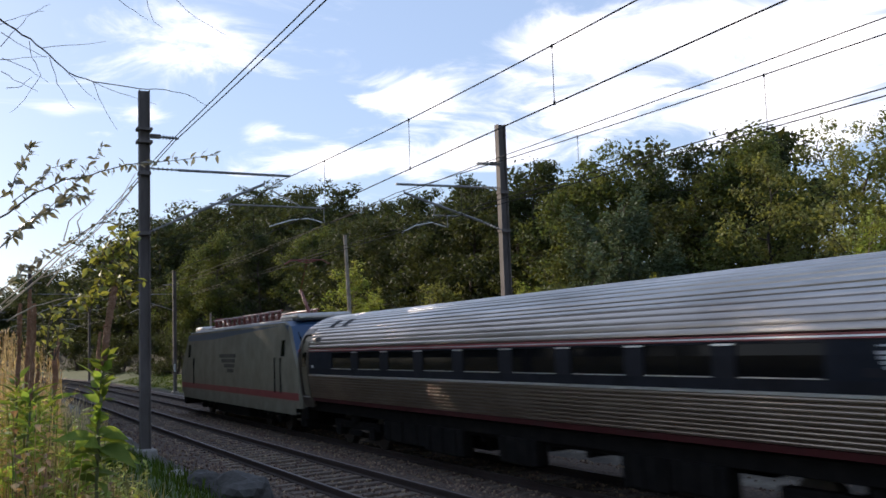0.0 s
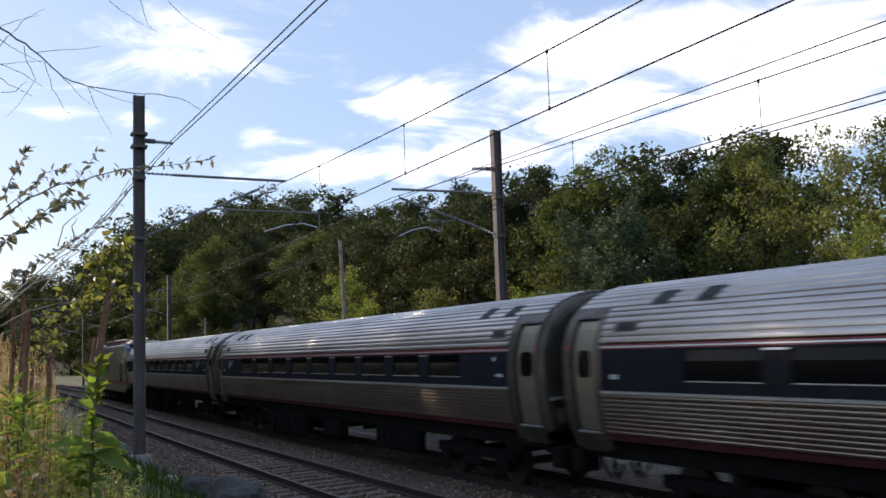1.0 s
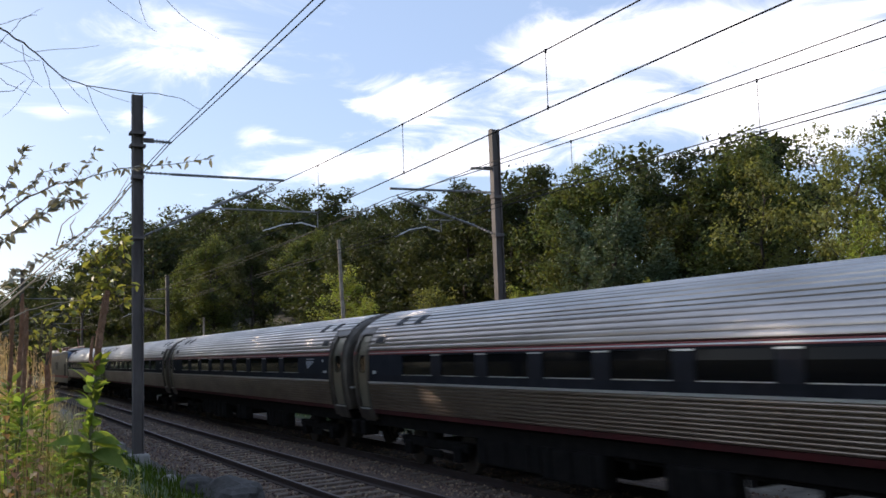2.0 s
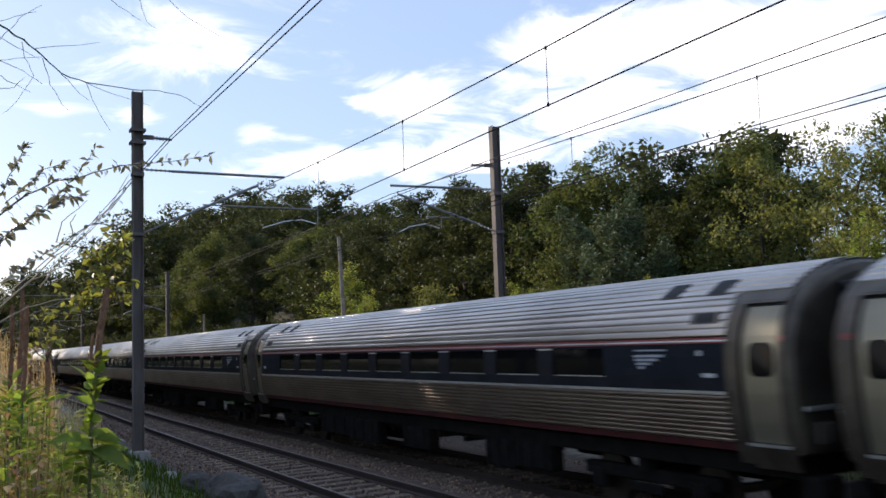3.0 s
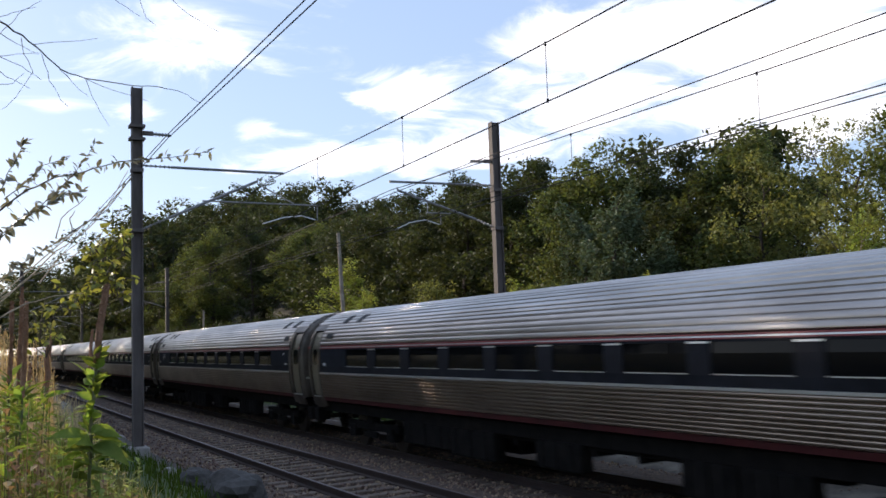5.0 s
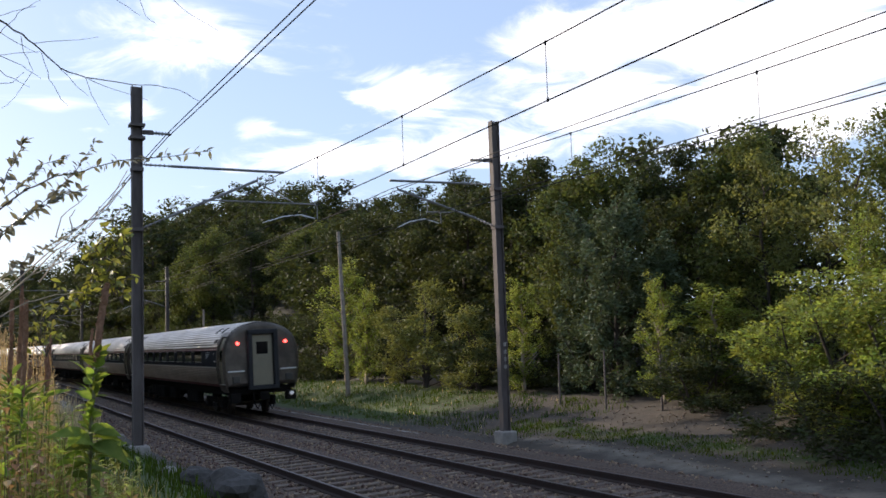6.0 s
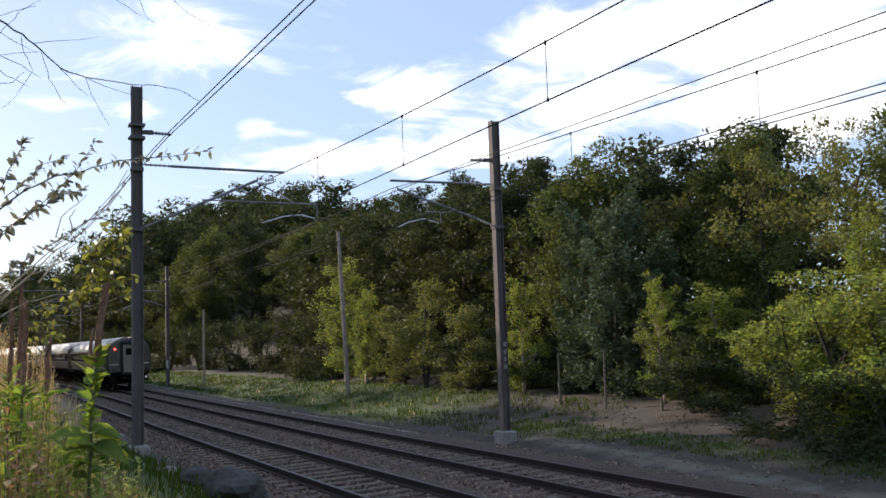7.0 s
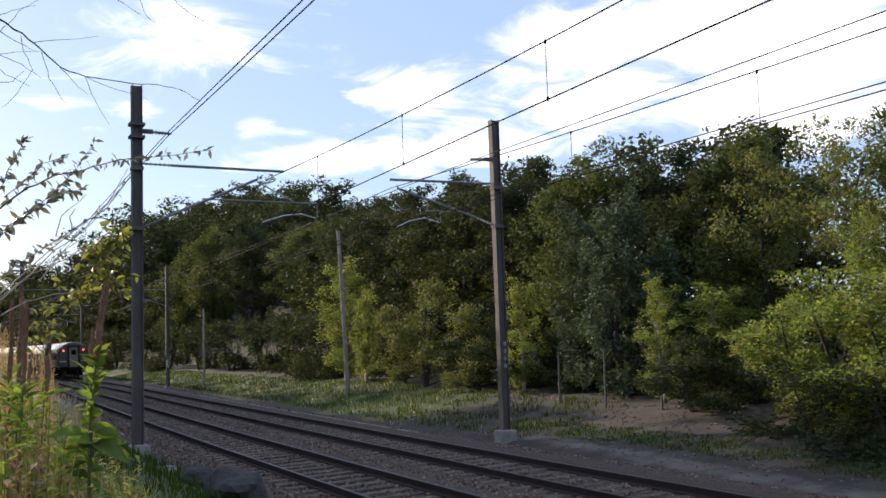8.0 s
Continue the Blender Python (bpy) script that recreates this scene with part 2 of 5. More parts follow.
def ground_material():
    m = material("ground", (0.085, 0.066, 0.048), 0.95, 0, (0.048, 0.037, 0.027), 1.6, bump=0.8, bump_scale=9)
    nt = m.node_tree
    N, L = nt.nodes.new, nt.links.new
    b = nt.nodes["Principled BSDF"]
    soil = b.inputs["Base Color"].links[0].from_socket
    at = N("ShaderNodeAttribute")
    at.attribute_name = "cover"
    n = N("ShaderNodeTexNoise")
    n.inputs["Scale"].default_value, n.inputs["Detail"].default_value = 0.9, 9
    n.inputs["Roughness"].default_value = 0.7
    co = N("ShaderNodeTexCoord")
    L(co.outputs["Object"], n.inputs["Vector"])
    sep = N("ShaderNodeSeparateColor")
    L(at.outputs["Color"], sep.inputs[0])

    def blend(col, socket, colour_a, colour_b):
        ad = N("ShaderNodeMath")
        ad.operation = "ADD"
        L(socket, ad.inputs[0])
        L(n.outputs["Fac"], ad.inputs[1])
        r = N("ShaderNodeMapRange")
        r.inputs["From Min"].default_value, r.inputs["From Max"].default_value = 0.9, 1.15
        L(ad.outputs[0], r.inputs["Value"])
        n2 = N("ShaderNodeTexNoise")
        n2.inputs["Scale"].default_value, n2.inputs["Detail"].default_value = 7.0, 8
        L(co.outputs["Object"], n2.inputs["Vector"])
        c = N("ShaderNodeMix")
        c.data_type = "RGBA"
        c.inputs["A"].default_value, c.inputs["B"].default_value = (*colour_a, 1), (*colour_b, 1)
        L(n2.outputs["Fac"], c.inputs["Factor"])
        mx = N("ShaderNodeMix")
        mx.data_type = "RGBA"
        L(r.outputs[0], mx.inputs["Factor"])
        L(col, mx.inputs["A"])
        L(c.outputs["Result"], mx.inputs["B"])
        return mx.outputs["Result"]

    col = blend(soil, sep.outputs[0], (0.034, 0.062, 0.009), (0.072, 0.092, 0.02))   # grass
    col = blend(col, sep.outputs[1], (0.15, 0.125, 0.095), (0.22, 0.185, 0.145))        # worn dusty track
    col = blend(col, sep.outputs[2], (0.022, 0.026, 0.011), (0.055, 0.043, 0.026))     # floor of the wood, darkened to paint in the trees' shade
    L(col, b.inputs["Base Color"])
    return m


M_GROUND = ground_material()

# ---- mesh helpers ----


def mesh_of(name, verts, faces, mat, smooth=False):
    me = bpy.data.meshes.new(name)
    me.from_pydata([tuple(v) for v in verts], [], faces)
    for m in (mat if isinstance(mat, (list, tuple)) else [mat]):
        me.materials.append(m)
    if smooth:
        me.shade_smooth()
    me.update()
    return me


def part(name, bm, mat, parent=None, label="", smooth=False):
    """Link a bmesh, or a mesh, as one object under a thing or a part."""
    if isinstance(bm, bmesh.types.BMesh):
        me = bpy.data.meshes.new(name)
        bm.to_mesh(me)
        bm.free()
        for m in (mat if isinstance(mat, (list, tuple)) else [mat]):
            me.materials.append(m)
        if smooth:
            me.shade_smooth()
    else:
        me = bm
    ob = new(name, me)
    ob.parent = parent
    if label:
        tagged(ob, label)
    return ob


def box(bm, lo, hi, bevel=0.0, m=None):
    r = bmesh.ops.create_cube(bm, size=1.0)["verts"]
    c, d = [(a + b) / 2 for a, b in zip(lo, hi)], [b - a for a, b in zip(lo, hi)]
    for v in r:
        v.co = Vector([v.co[i] * d[i] + c[i] for i in range(3)])
        if m is not None:
            v.co = m @ v.co
    if bevel:
        edges = list({e for v in r for e in v.link_edges})
        bmesh.ops.bevel(bm, geom=edges, offset=bevel, segments=2, affect="EDGES", profile=0.5)
    return bm


def tube(bm, a, b, r0, r1=None, n=8, caps=True):
    a, b = Vector(a), Vector(b)
    r1 = r0 if r1 is None else r1
    q = (b - a).to_track_quat("Z", "Y").to_matrix()
    rings = []
    for c, r in ((a, r0), (b, r1)):
        rings.append([bm.verts.new(c + q @ Vector((math.cos(2 * math.pi * i / n) * r, math.sin(2 * math.pi * i / n) * r, 0))) for i in range(n)])
    for i in range(n):
        j = (i + 1) % n
        bm.faces.new((rings[0][i], rings[0][j], rings[1][j], rings[1][i]))
    if caps:
        bm.faces.new(rings[0][::-1])
        bm.faces.new(rings[1])
    return bm


def bent_tube(bm, pts, radii, n=6):
    """A tube through points, with a radius at each."""
    pts = [Vector(p) for p in pts]
    rings = []
    for i, p in enumerate(pts):
        d = (pts[min(i + 1, len(pts) - 1)] - pts[max(i - 1, 0)]).normalized()
        q = d.to_track_quat("Z", "Y").to_matrix()
        r = radii[i] if isinstance(radii, (list, tuple)) else radii
        rings.append([bm.verts.new(p + q @ Vector((math.cos(2 * math.pi * k / n) * r, math.sin(2 * math.pi * k / n) * r, 0))) for k in range(n)])
    for a, b in zip(rings, rings[1:]):
        for k in range(n):
            j = (k + 1) % n
            bm.faces.new((a[k], a[j], b[j], b[k]))
    bm.faces.new(rings[0][::-1])
    bm.faces.new(rings[-1])
    return bm


def fresh():
    return bmesh.new()


def smoothstep(a, b, x):
    t = min(1.0, max(0.0, (x - a) / (b - a)))
    return t * t * (3 - 2 * t)


# ---- ground ----
PROFILE = ((-400, 2.0), (-120, 2.8), (-60, 4.4), (-34, 5.0), (-22, 2.4), (-14, 1.0), (-10.5, 0.75), (-8, 0.55), (-6, 0.15), (-4.6, -0.15), (-3.4, -0.26), (-2.9, -0.38),
           (5.6, -0.34), (6.5, 0.08), (7.2, 0.42), (8.4, 0.72), (10.0, 1.08), (11.4, 1.3), (14, 1.4), (30, 1.6), (400, 2.4))


def ground_z(s, lat):
    for (a, za), (b, zb) in zip(PROFILE, PROFILE[1:]):
        if lat <= b:
            z = za + (zb - za) * max(0.0, (lat - a) / (b - a))
            break
    else:
        z = PROFILE[-1][1]
    if lat < -14:   # the wooded hill rises along the line
        z *= (0.6 + 3.0 * smoothstep(14, 95, s + 1.2 * lat)) * (1 - 0.7 * smoothstep(190, 270, s))
    if lat < -3.2 or lat > 6.0:
        k = min(1.0, abs(lat) / 60 + 0.12)
        z += k * noise.noise((s * 0.11, lat * 0.11, 1.7)) * (0.9 if lat < -12 else 0.6)
        z += 0.05 * noise.noise((s * 0.7, lat * 0.7, 3.1))
    return z


def build_ground():
    ss = [-700, -400, -200, -120, -80, -60] + [-50 + 1.0 * i for i in range(91)] + [41 + 3 * i for i in range(40)] + [165 + 15 * i for i in range(15)] + [420, 520, 700, 1000, 1500]
    ll = [-900, -600, -400, -250, -160, -110, -80, -62, -50, -42, -35, -29, -24, -20, -17] + [-15 + 0.5 * i for i in range(61)] + [17, 20, 24, 30, 45, 80, 160, 400, 900]
    verts, cover = [], []
    for s in ss:
        for l in ll:
            k = max(-250, min(250, s))
            p = place(k, l, ground_z(s, l)) if abs(s) <= 250 else place(k, l, ground_z(s, l)) + Vector((math.cos(line(k)[2]), math.sin(line(k)[2]), 0)) * (s - k)
            verts.append(p)
            verge = smoothstep(-10.5, -8.5, l) * smoothstep(-2.9, -4.0, l)
            grass = 0.72 * verge * (0.25 + 0.75 * smoothstep(4, 16, s)) + 0.75 * smoothstep(6.4, 7.4, l)
            grass = max(grass, 0.7 * math.exp(-((l + 5.3) / 0.5) ** 2) * smoothstep(9, 4, s))
            if l < -10:
                grass = 0.35
            worn = 0.62 * math.exp(-((l + 4.0 + 0.4 * math.sin(s * 0.2)) / 0.75) ** 2) * smoothstep(10, 0, s) + 0.2 * math.exp(-((l + 4.6) / 0.8) ** 2) * smoothstep(28, 45, s)
            cover.append((grass, worn, smoothstep(-9.5, -11.5, l), 1.0))
    w = len(ll)
    faces = [(i * w + j, (i + 1) * w + j, (i + 1) * w + j + 1, i * w + j + 1) for i in range(len(ss) - 1) for j in range(w - 1)]
    me = mesh_of("ground", verts, faces, M_GROUND, True)
    at = me.color_attributes.new("cover", "FLOAT_COLOR", "POINT")
    at.data.foreach_set("color", np.array(cover, dtype=np.float32).ravel())
    tagged(new("ground", me), "brown earth and grass verge beside the railway", "ground", kind="structure")


build_ground()


def sweep(name, section, s0, s1, step, mat, parent, lat, cant, z=0.0, closed=True, smooth=False):
    """A section of (lateral, height) points drawn along the line."""
    verts, faces = [], []
    n = len(section)
    count = int((s1 - s0) / step) + 1
    for i in range(count):
        m = along(s0 + (s1 - s0) * i / (count - 1), lat, z, cant)
        verts += [m @ Vector((0, y, h)) for y, h in section]
    for i in range(count - 1):
        for k in range(n if closed else n - 1):
            j = (k + 1) % n
            faces.append((i * n + k, i * n + j, (i + 1) * n + j, (i + 1) * n + k))
    if closed:
        faces += [tuple(range(n))[::-1], tuple((count - 1) * n + k for k in range(n))]
    return part(name, mesh_of(name, verts, faces, mat, smooth), None, parent)


def build_bed():
    verts, faces = [], []
    sec = [(-3.1, -0.40), (-2.5, -0.17), (-1.6, -0.13), (0, -0.21), (1.4, -0.19), (2.0, -0.20), (2.5, -0.16), (3.97, -0.24), (5.4, -0.20), (6.1, -0.23), (6.9, -0.42)]
    fine = []
    for (a, za), (b, zb) in zip(sec, sec[1:]):
        k = max(1, int((b - a) / 0.12))
        fine += [(a + (b - a) * i / k, za + (zb - za) * i / k) for i in range(k)]
    fine.append(sec[-1])
    ss = [-60 + 0.4 * i for i in range(301)] + [62 + 4 * i for i in range(60)]
    for s in ss:
        for l, z in fine:
            lift = -CANT * (l if l < 1.9 else l - GAP) * (1 if -2 < l < 6 else 0.6)
            verts.append(place(s, l, z + NEAR_Z * smoothstep(1.2, 2.8, l) + lift * 0.75 + 0.03 * noise.noise((s * 5, l * 5, 0)) + 0.02 * noise.noise((s * 13, l * 13, 4))))
    w = len(fine)
    faces = [(i * w + j, (i + 1) * w + j, (i + 1) * w + j + 1, i * w + j + 1) for i in range(len(ss) - 1) for j in range(w - 1)]
    tagged(new("ballast_bed", mesh_of("ballast_bed", verts, faces, M_BALLAST)), "grey-brown crushed stone ballast under both tracks", "ballast", kind="structure")
    # loose stones on top
    rng = np.random.default_rng(5)
    V, F = [], []
    octa = [(1, 0, 0), (-1, 0, 0), (0, 1, 0), (0, -1, 0), (0, 0, 1), (0, 0, -1)]
    of = [(0, 2, 4), (2, 1, 4), (1, 3, 4), (3, 0, 4), (2, 0, 5), (1, 2, 5), (3, 1, 5), (0, 3, 5)]
    for _ in range(21000):
        s = -16 + 62 * rng.random() ** 1.5
        l = rng.uniform(-2.9, 6.8)
        for t in (0, GAP):
            if abs(abs(l - t) - 0.75) < 0.1:
                l += 0.2
        z = -0.19 + NEAR_Z * smoothstep(1.2, 2.8, l) - CANT * 0.75 * (l if l < 1.9 else l - GAP)
        if l < -2.5:
            z -= 0.38 * (-2.5 - l)
        if l > 6.1:
            z -= 0.24 * (l - 6.1) - 0.09
        c = place(s, l, z + rng.uniform(-0.02, 0.03))
        r = rng.uniform(0.022, 0.05)
        q = Euler(rng.uniform(0, 6.28, 3)).to_matrix()
        sc = rng.uniform(0.6, 1.3, 3)
        i0 = len(V)
        V += [c + q @ Vector((o[0] * r * sc[0], o[1] * r * sc[1], o[2] * r * sc[2])) for o in octa]
        F += [(a + i0, b + i0, d + i0) for a, b, d in of]
    tagged(new("ballast_stones", mesh_of("ballast_stones", V, F, M_STONE)), "loose crushed ballast stones between and beside the rails", "ballast", kind="stuff")


build_bed()

RAIL = ((-0.07, -0.17), (0.07, -0.17), (0.07, -0.155), (0.012, -0.13), (0.012, -0.045), (0.036, -0.035), (0.036, -0.002), (-0.036, -0.002), (-0.036, -0.035), (-0.012, -0.045), (-0.012, -0.13), (-0.07, -0.155))
HEAD = ((-0.034, -0.004), (0.034, -0.004), (0.028, 0.002), (-0.028, 0.002))


def build_track(lat, up, label):
    root = tagged(new("railway_track"), label, "railway track", "pair of railway tracks", "structure")
    for side in (-1, 1):
        y = side * 0.7525
        ob = sweep("rail", [(y + a, b) for a, b in RAIL], -60, 300, 3.0, M_RAIL, root, lat, CANT, up)
        sweep("rail_head", [(y + a, b) for a, b in HEAD], -60, 300, 3.0, M_RAILTOP, ob, lat, CANT, up)
    bm = box(fresh(), (-0.125, -1.3, -0.36), (0.125, 1.3, -0.165), 0.02)
    first = part("sleeper", bm, M_TIE, root)
    near = [-18 + 0.61 * i for i in range(130)]
    rng = random.Random(3)
    first.matrix_basis = along(near[0], lat, up, CANT)
    for s in near[1:]:
        o = new("sleeper", first.data)
        o.parent = root
        o.matrix_basis = along(s + rng.uniform(-0.03, 0.03), lat, up + rng.uniform(-0.012, 0.004), CANT)
    V, F = [], []
    for i in range(260):
        m = along(near[-1] + 0.61 * (i + 1), lat, up, CANT)
        k = len(V)
        V += [m @ Vector((x, y, z)) for x in (-0.125, 0.125) for y in (-1.3, 1.3) for z in (-0.36, -0.165)]
        F += [(k, k + 1, k + 3, k + 2), (k + 4, k + 6, k + 7, k + 5), (k + 1, k + 5, k + 7, k + 3), (k, k + 4, k + 5, k + 1), (k + 2, k + 3, k + 7, k + 6)]
    tagged(part("far_sleepers", mesh_of("far_sleepers", V, F, M_TIE), None, root), kind="stuff")


build_track(0.0, 0.0, "rusty railway track with concrete sleepers in ballast, used by the train")
build_track(GAP, NEAR_Z, "empty rusty railway track with concrete sleepers in ballast")

# ---- catenary poles and wires ----
POLE_S = (2.9, 56.0, 107.0, 158.5, -35.0)
LAT_A, LAT_B = 7.2, -3.4


def insulator(bm, a, b, r=0.045):
    a, b = Vector(a), Vector(b)
    tube(bm, a, b, r * 0.45, n=8)
    for i in range(6):
        c = a + (b - a) * (0.12 + 0.76 * i / 5)
        d = (b - a).normalized() * 0.016
        tube(bm, c - d, c + d, r, r * 0.7, n=10)
    return bm


def build_pole(s, lat, label, top, base, numbered=False):
    """sgn: towards the track that it serves."""
    sgn = -1 if lat > 0 else 1
    track = (GAP if lat > 0 else 0.0) - lat
    wire_z = 6.12 if lat > 0 else 6.05
    root = tagged(new("catenary_pole"), label, "catenary pole", "poles of the overhead line")
    root.matrix_basis = along(s, lat, 0)
    part("web", box(fresh(), (-0.011, -0.109, base), (0.011, 0.109, top)), M_POLE, root)
    for y in (-0.12, 0.12):
        part("flange", box(fresh(), (-0.115, y - 0.011, base), (0.115, y + 0.011, top)), M_POLE, root)
    fb = box(fresh(), (-0.26, -0.26, base - 0.6), (0.26, 0.26, base + 0.08), 0.05)
    part("footing", fb, M_CONC, root, "pale concrete footing")
    y0 = sgn * 0.15
    mz = 7.34 if lat > 0 else 7.28
    arm = fresh()
    # top tie
    ins = insulator(fresh(), (0, y0, mz + 0.24), (0, y0 + sgn * 0.75, mz + 0.23))
    tube(arm, (0, y0 + sgn * 0.7, mz + 0.23), (0, track + sgn * (0.62 if lat > 0 else 0.14), mz + 0.21), 0.036)
    part("insulator", ins, M_GALV, root, "grey ribbed insulator")
    # raking strut
    ins = insulator(fresh(), (0, y0, 5.95 if lat > 0 else 6.25), (0, y0 + sgn * 0.7, 6.28 if lat > 0 else 6.5))
    tube(arm, (0, y0 + sgn * 0.62, 6.24 if lat > 0 else 6.47), (0, track - sgn * 0.12, mz - 0.04), 0.038)
    tube(arm, (0, track - sgn * 0.12, mz - 0.08), (0, track - sgn * 0.1, mz + 0.05), 0.02)
    if lat > 0:      # pull-off arm beyond the track
        tube(arm, (0, track - sgn * 0.12, mz - 0.1), (0, track + sgn * 0.9, 6.72), 0.02)
        tube(arm, (0, track - sgn * 1.6, 6.72), (0, track + sgn * 1.62, 6.70), 0.022)
        tube(arm, (0, track + sgn * 1.56, 6.72), (0, track + sgn * 1.56, 6.28), 0.016)
        steady = [(0, track + sgn * 1.5, 6.30), (0, track + sgn * 1.1, 6.40), (0, track + sgn * 0.6, 6.34), (0, track, wire_z + 0.03)]
    else:            # push-off arm on the pole's side
        tube(arm, (0, track - sgn * 1.05, 6.98), (0, track - sgn * 1.05, 6.60), 0.018)
        tube(arm, (0, track - sgn * 1.0, 6.61), (0, track - sgn * 1.85, 6.61), 0.02)
        tube(arm, (0, track - sgn * 1.48, 6.62), (0, track - sgn * 1.48, 6.26), 0.016)
        steady = [(0, track - sgn * 1.42, 6.28), (0, track - sgn * 0.95, 6.40), (0, track - sgn * 0.45, 6.30), (0, track, wire_z + 0.03)]
    part("cantilever", arm, M_GALV, root, "grey steel tube cantilever")
    part("insulator", ins, M_GALV, root, "grey ribbed insulator")
    st = fresh()
    bent_tube(st, steady, 0.018)
    part("steady_arm", st, M_TRIM, root, "bright bent steady arm")
    # feeder bracket
    fz = 8.42 if lat > 0 else 8.25
    br = fresh()
    if lat > 0:
        box(br, (-0.16, -0.19, fz - 0.2), (0.16, 0.19, fz - 0.13))
        box(br, (-0.16, -0.19, fz + 0.13), (0.16, 0.19, fz + 0.2))
    box(br, (-0.05, min(y0, y0 + sgn * 0.25), fz - 0.05), (0.05, max(y0, y0 + sgn * 0.25), fz + 0.06), 0.01)
    part("bracket", br, M_POLE, root)
    fi = fresh()
    insulator(fi, (0, y0 + sgn * 0.2, fz), (0, y0 + sgn * 0.72, fz - 0.02), 0.06)
    part("feeder_insulator", fi, M_GALV, root)
    for z in (5.9 if lat > 0 else 6.2, mz + 0.1):
        part("clamp", box(fresh(), (-0.135, -0.15, z - 0.05), (0.135, 0.15, z + 0.05), 0.01), M_POLE, root)
    if numbered:
        for i in range(4):
            part("number_plate", box(fresh(), (-0.17 - 0.012, -0.035, 2.6 - 0.22 * i), (-0.155, 0.045, 2.72 - 0.22 * i)), M_CONC, root, "small pale plate with an unreadable mark")
    return root


build_pole(POLE_S[0], LAT_A, "weathered grey steel H-section pole standing among weeds", 9.6, 0.42)
build_pole(POLE_S[0] + 0.1, LAT_B, "weathered grey steel H-section pole on a concrete footing", 9.48, 0.02, True)
for s in POLE_S[1:]:
    build_pole(s, LAT_A, "weathered grey steel H-section pole beside the track", 9.6, 0.42)
    build_pole(s + 0.1, LAT_B, "weathered grey steel H-section pole at the edge of the wood", 9.4, -0.2)


def reflector(s, lat, z):
    root = tagged(new("reflector_plate"), "small curved white plate on a thin rod by the pole", "marker plate")
    root.matrix_basis = along(s, lat, 0)
    part("rod", tube(fresh(), (0, 0, -0.5), (0, 0, z), 0.025), M_GALV, root)
    v, f = [], []
    for k in range(7):
        a = -0.6 + 0.2 * k
        for x in (-0.045, -0.025):
            v += [(x, 0.35 * math.cos(a) - 0.35 - 0.07, z + 0.36 + 0.5 * a), (x, 0.35 * math.cos(a) - 0.35 + 0.07, z + 0.36 + 0.5 * a)]
    for k in range(6):
        b = 4 * k
        f += [(b, b + 4, b + 5, b + 1), (b + 2, b + 3, b + 7, b + 6), (b, b + 2, b + 6, b + 4), (b + 1, b + 5, b + 7, b + 3)]
    f += [(0, 1, 3, 2), (24, 26, 27, 25)]
    part("plate", mesh_of("plate", v, f, M_WHITE), None, root, "curved white plate")


reflector(54.5, -3.05, 1.35)
# a cable trough of concrete along the far shoulder
trough = sweep("cable_trough", [(-0.11, -0.2), (0.11, -0.2), (0.11, 0.0), (0.07, 0.02), (-0.07, 0.02), (-0.11, 0.0)], 6.4, 75, 2.5, M_CONC, None, -2.1, 0.0, -0.14)
tagged(trough, "pale concrete cable trough along the track shoulder", "cable trough", kind="structure")


def wire_mesh(pts, r):
    cu = bpy.data.curves.new("wire", "CURVE")
    cu.dimensions, cu.bevel_depth, cu.bevel_resolution = "3D", r, 1
    sp = cu.splines.new("POLY")
    sp.points.add(len(pts) - 1)
    for q, p in zip(sp.points, pts):
        q.co = (*p, 1)
    cu.materials.append(M_WIRE)
    return cu


def spans():
    e = sorted(POLE_S) + [218.0]
    return list(zip(e, e[1:]))


def stagger(s, lat):
    """The wires over a track zigzag a little from pole to pole."""
    poles = (-35.0, 2.9, 56.0, 107.0, 158.5, 218.0)
    if lat == GAP:
        return float(np.interp(s, poles, (4.75, 3.62, 4.2, 3.7, 4.2, 3.7)))
    if lat == 0.0:
        return float(np.interp(s, poles, (-0.16, 0.16, -0.16, 0.16, -0.16, 0.16)))
    return lat


def hang(name, lat, z, sag, r, label):
    pts = []
    for a, b in spans():
        for i in range(18):
            u = i / 18
            pts.append(place(a + (b - a) * u, stagger(a + (b - a) * u, lat), z - 4 * sag * u * (1 - u)))
    tagged(new(name, wire_mesh(pts, r)), label, "overhead wire", "wires of the overhead line")


for lat, cz, mz, sag, hint in ((GAP, 6.12, 7.41, 0.49, "over the empty track"), (0.0, 6.05, 7.22, 0.32, "over the train's track")):
    hang("messenger_wire", lat, mz, sag, 0.0105, "dark sagging carrier wire " + hint)
    hang("contact_wire", lat, cz, 0.0, 0.0105, "dark level contact wire " + hint)
    for a, b in spans():
        for i in range(10):
            s = b - 3.9 - 5.1 * i if a < 0 else a + 2.65 + 5.15 * i
            if s > b - 1 or s < a + 1:
                continue
            u = (s - a) / (b - a)
            top, low = place(s, stagger(s, lat), mz - 4 * sag * u * (1 - u)), place(s, stagger(s, lat), cz)
            root = tagged(new("dropper"), "thin dropper wire with a clamp at each end", "dropper", "droppers of the overhead line")
            root.location = low
            bm = fresh()
            tube(bm, (0, 0, 0), top - low, 0.006, n=5)
            part("rod", bm, M_WIRE, root)
            part("clamp", box(fresh(), (-0.016, -0.016, -0.02), (0.016, 0.016, 0.04), 0.004), M_WIRE, root)
            part("clamp", box(fresh(), (-0.016, -0.016, -0.04), (0.016, 0.016, 0.02), 0.004, Matrix.Translation(top - low)), M_WIRE, root)
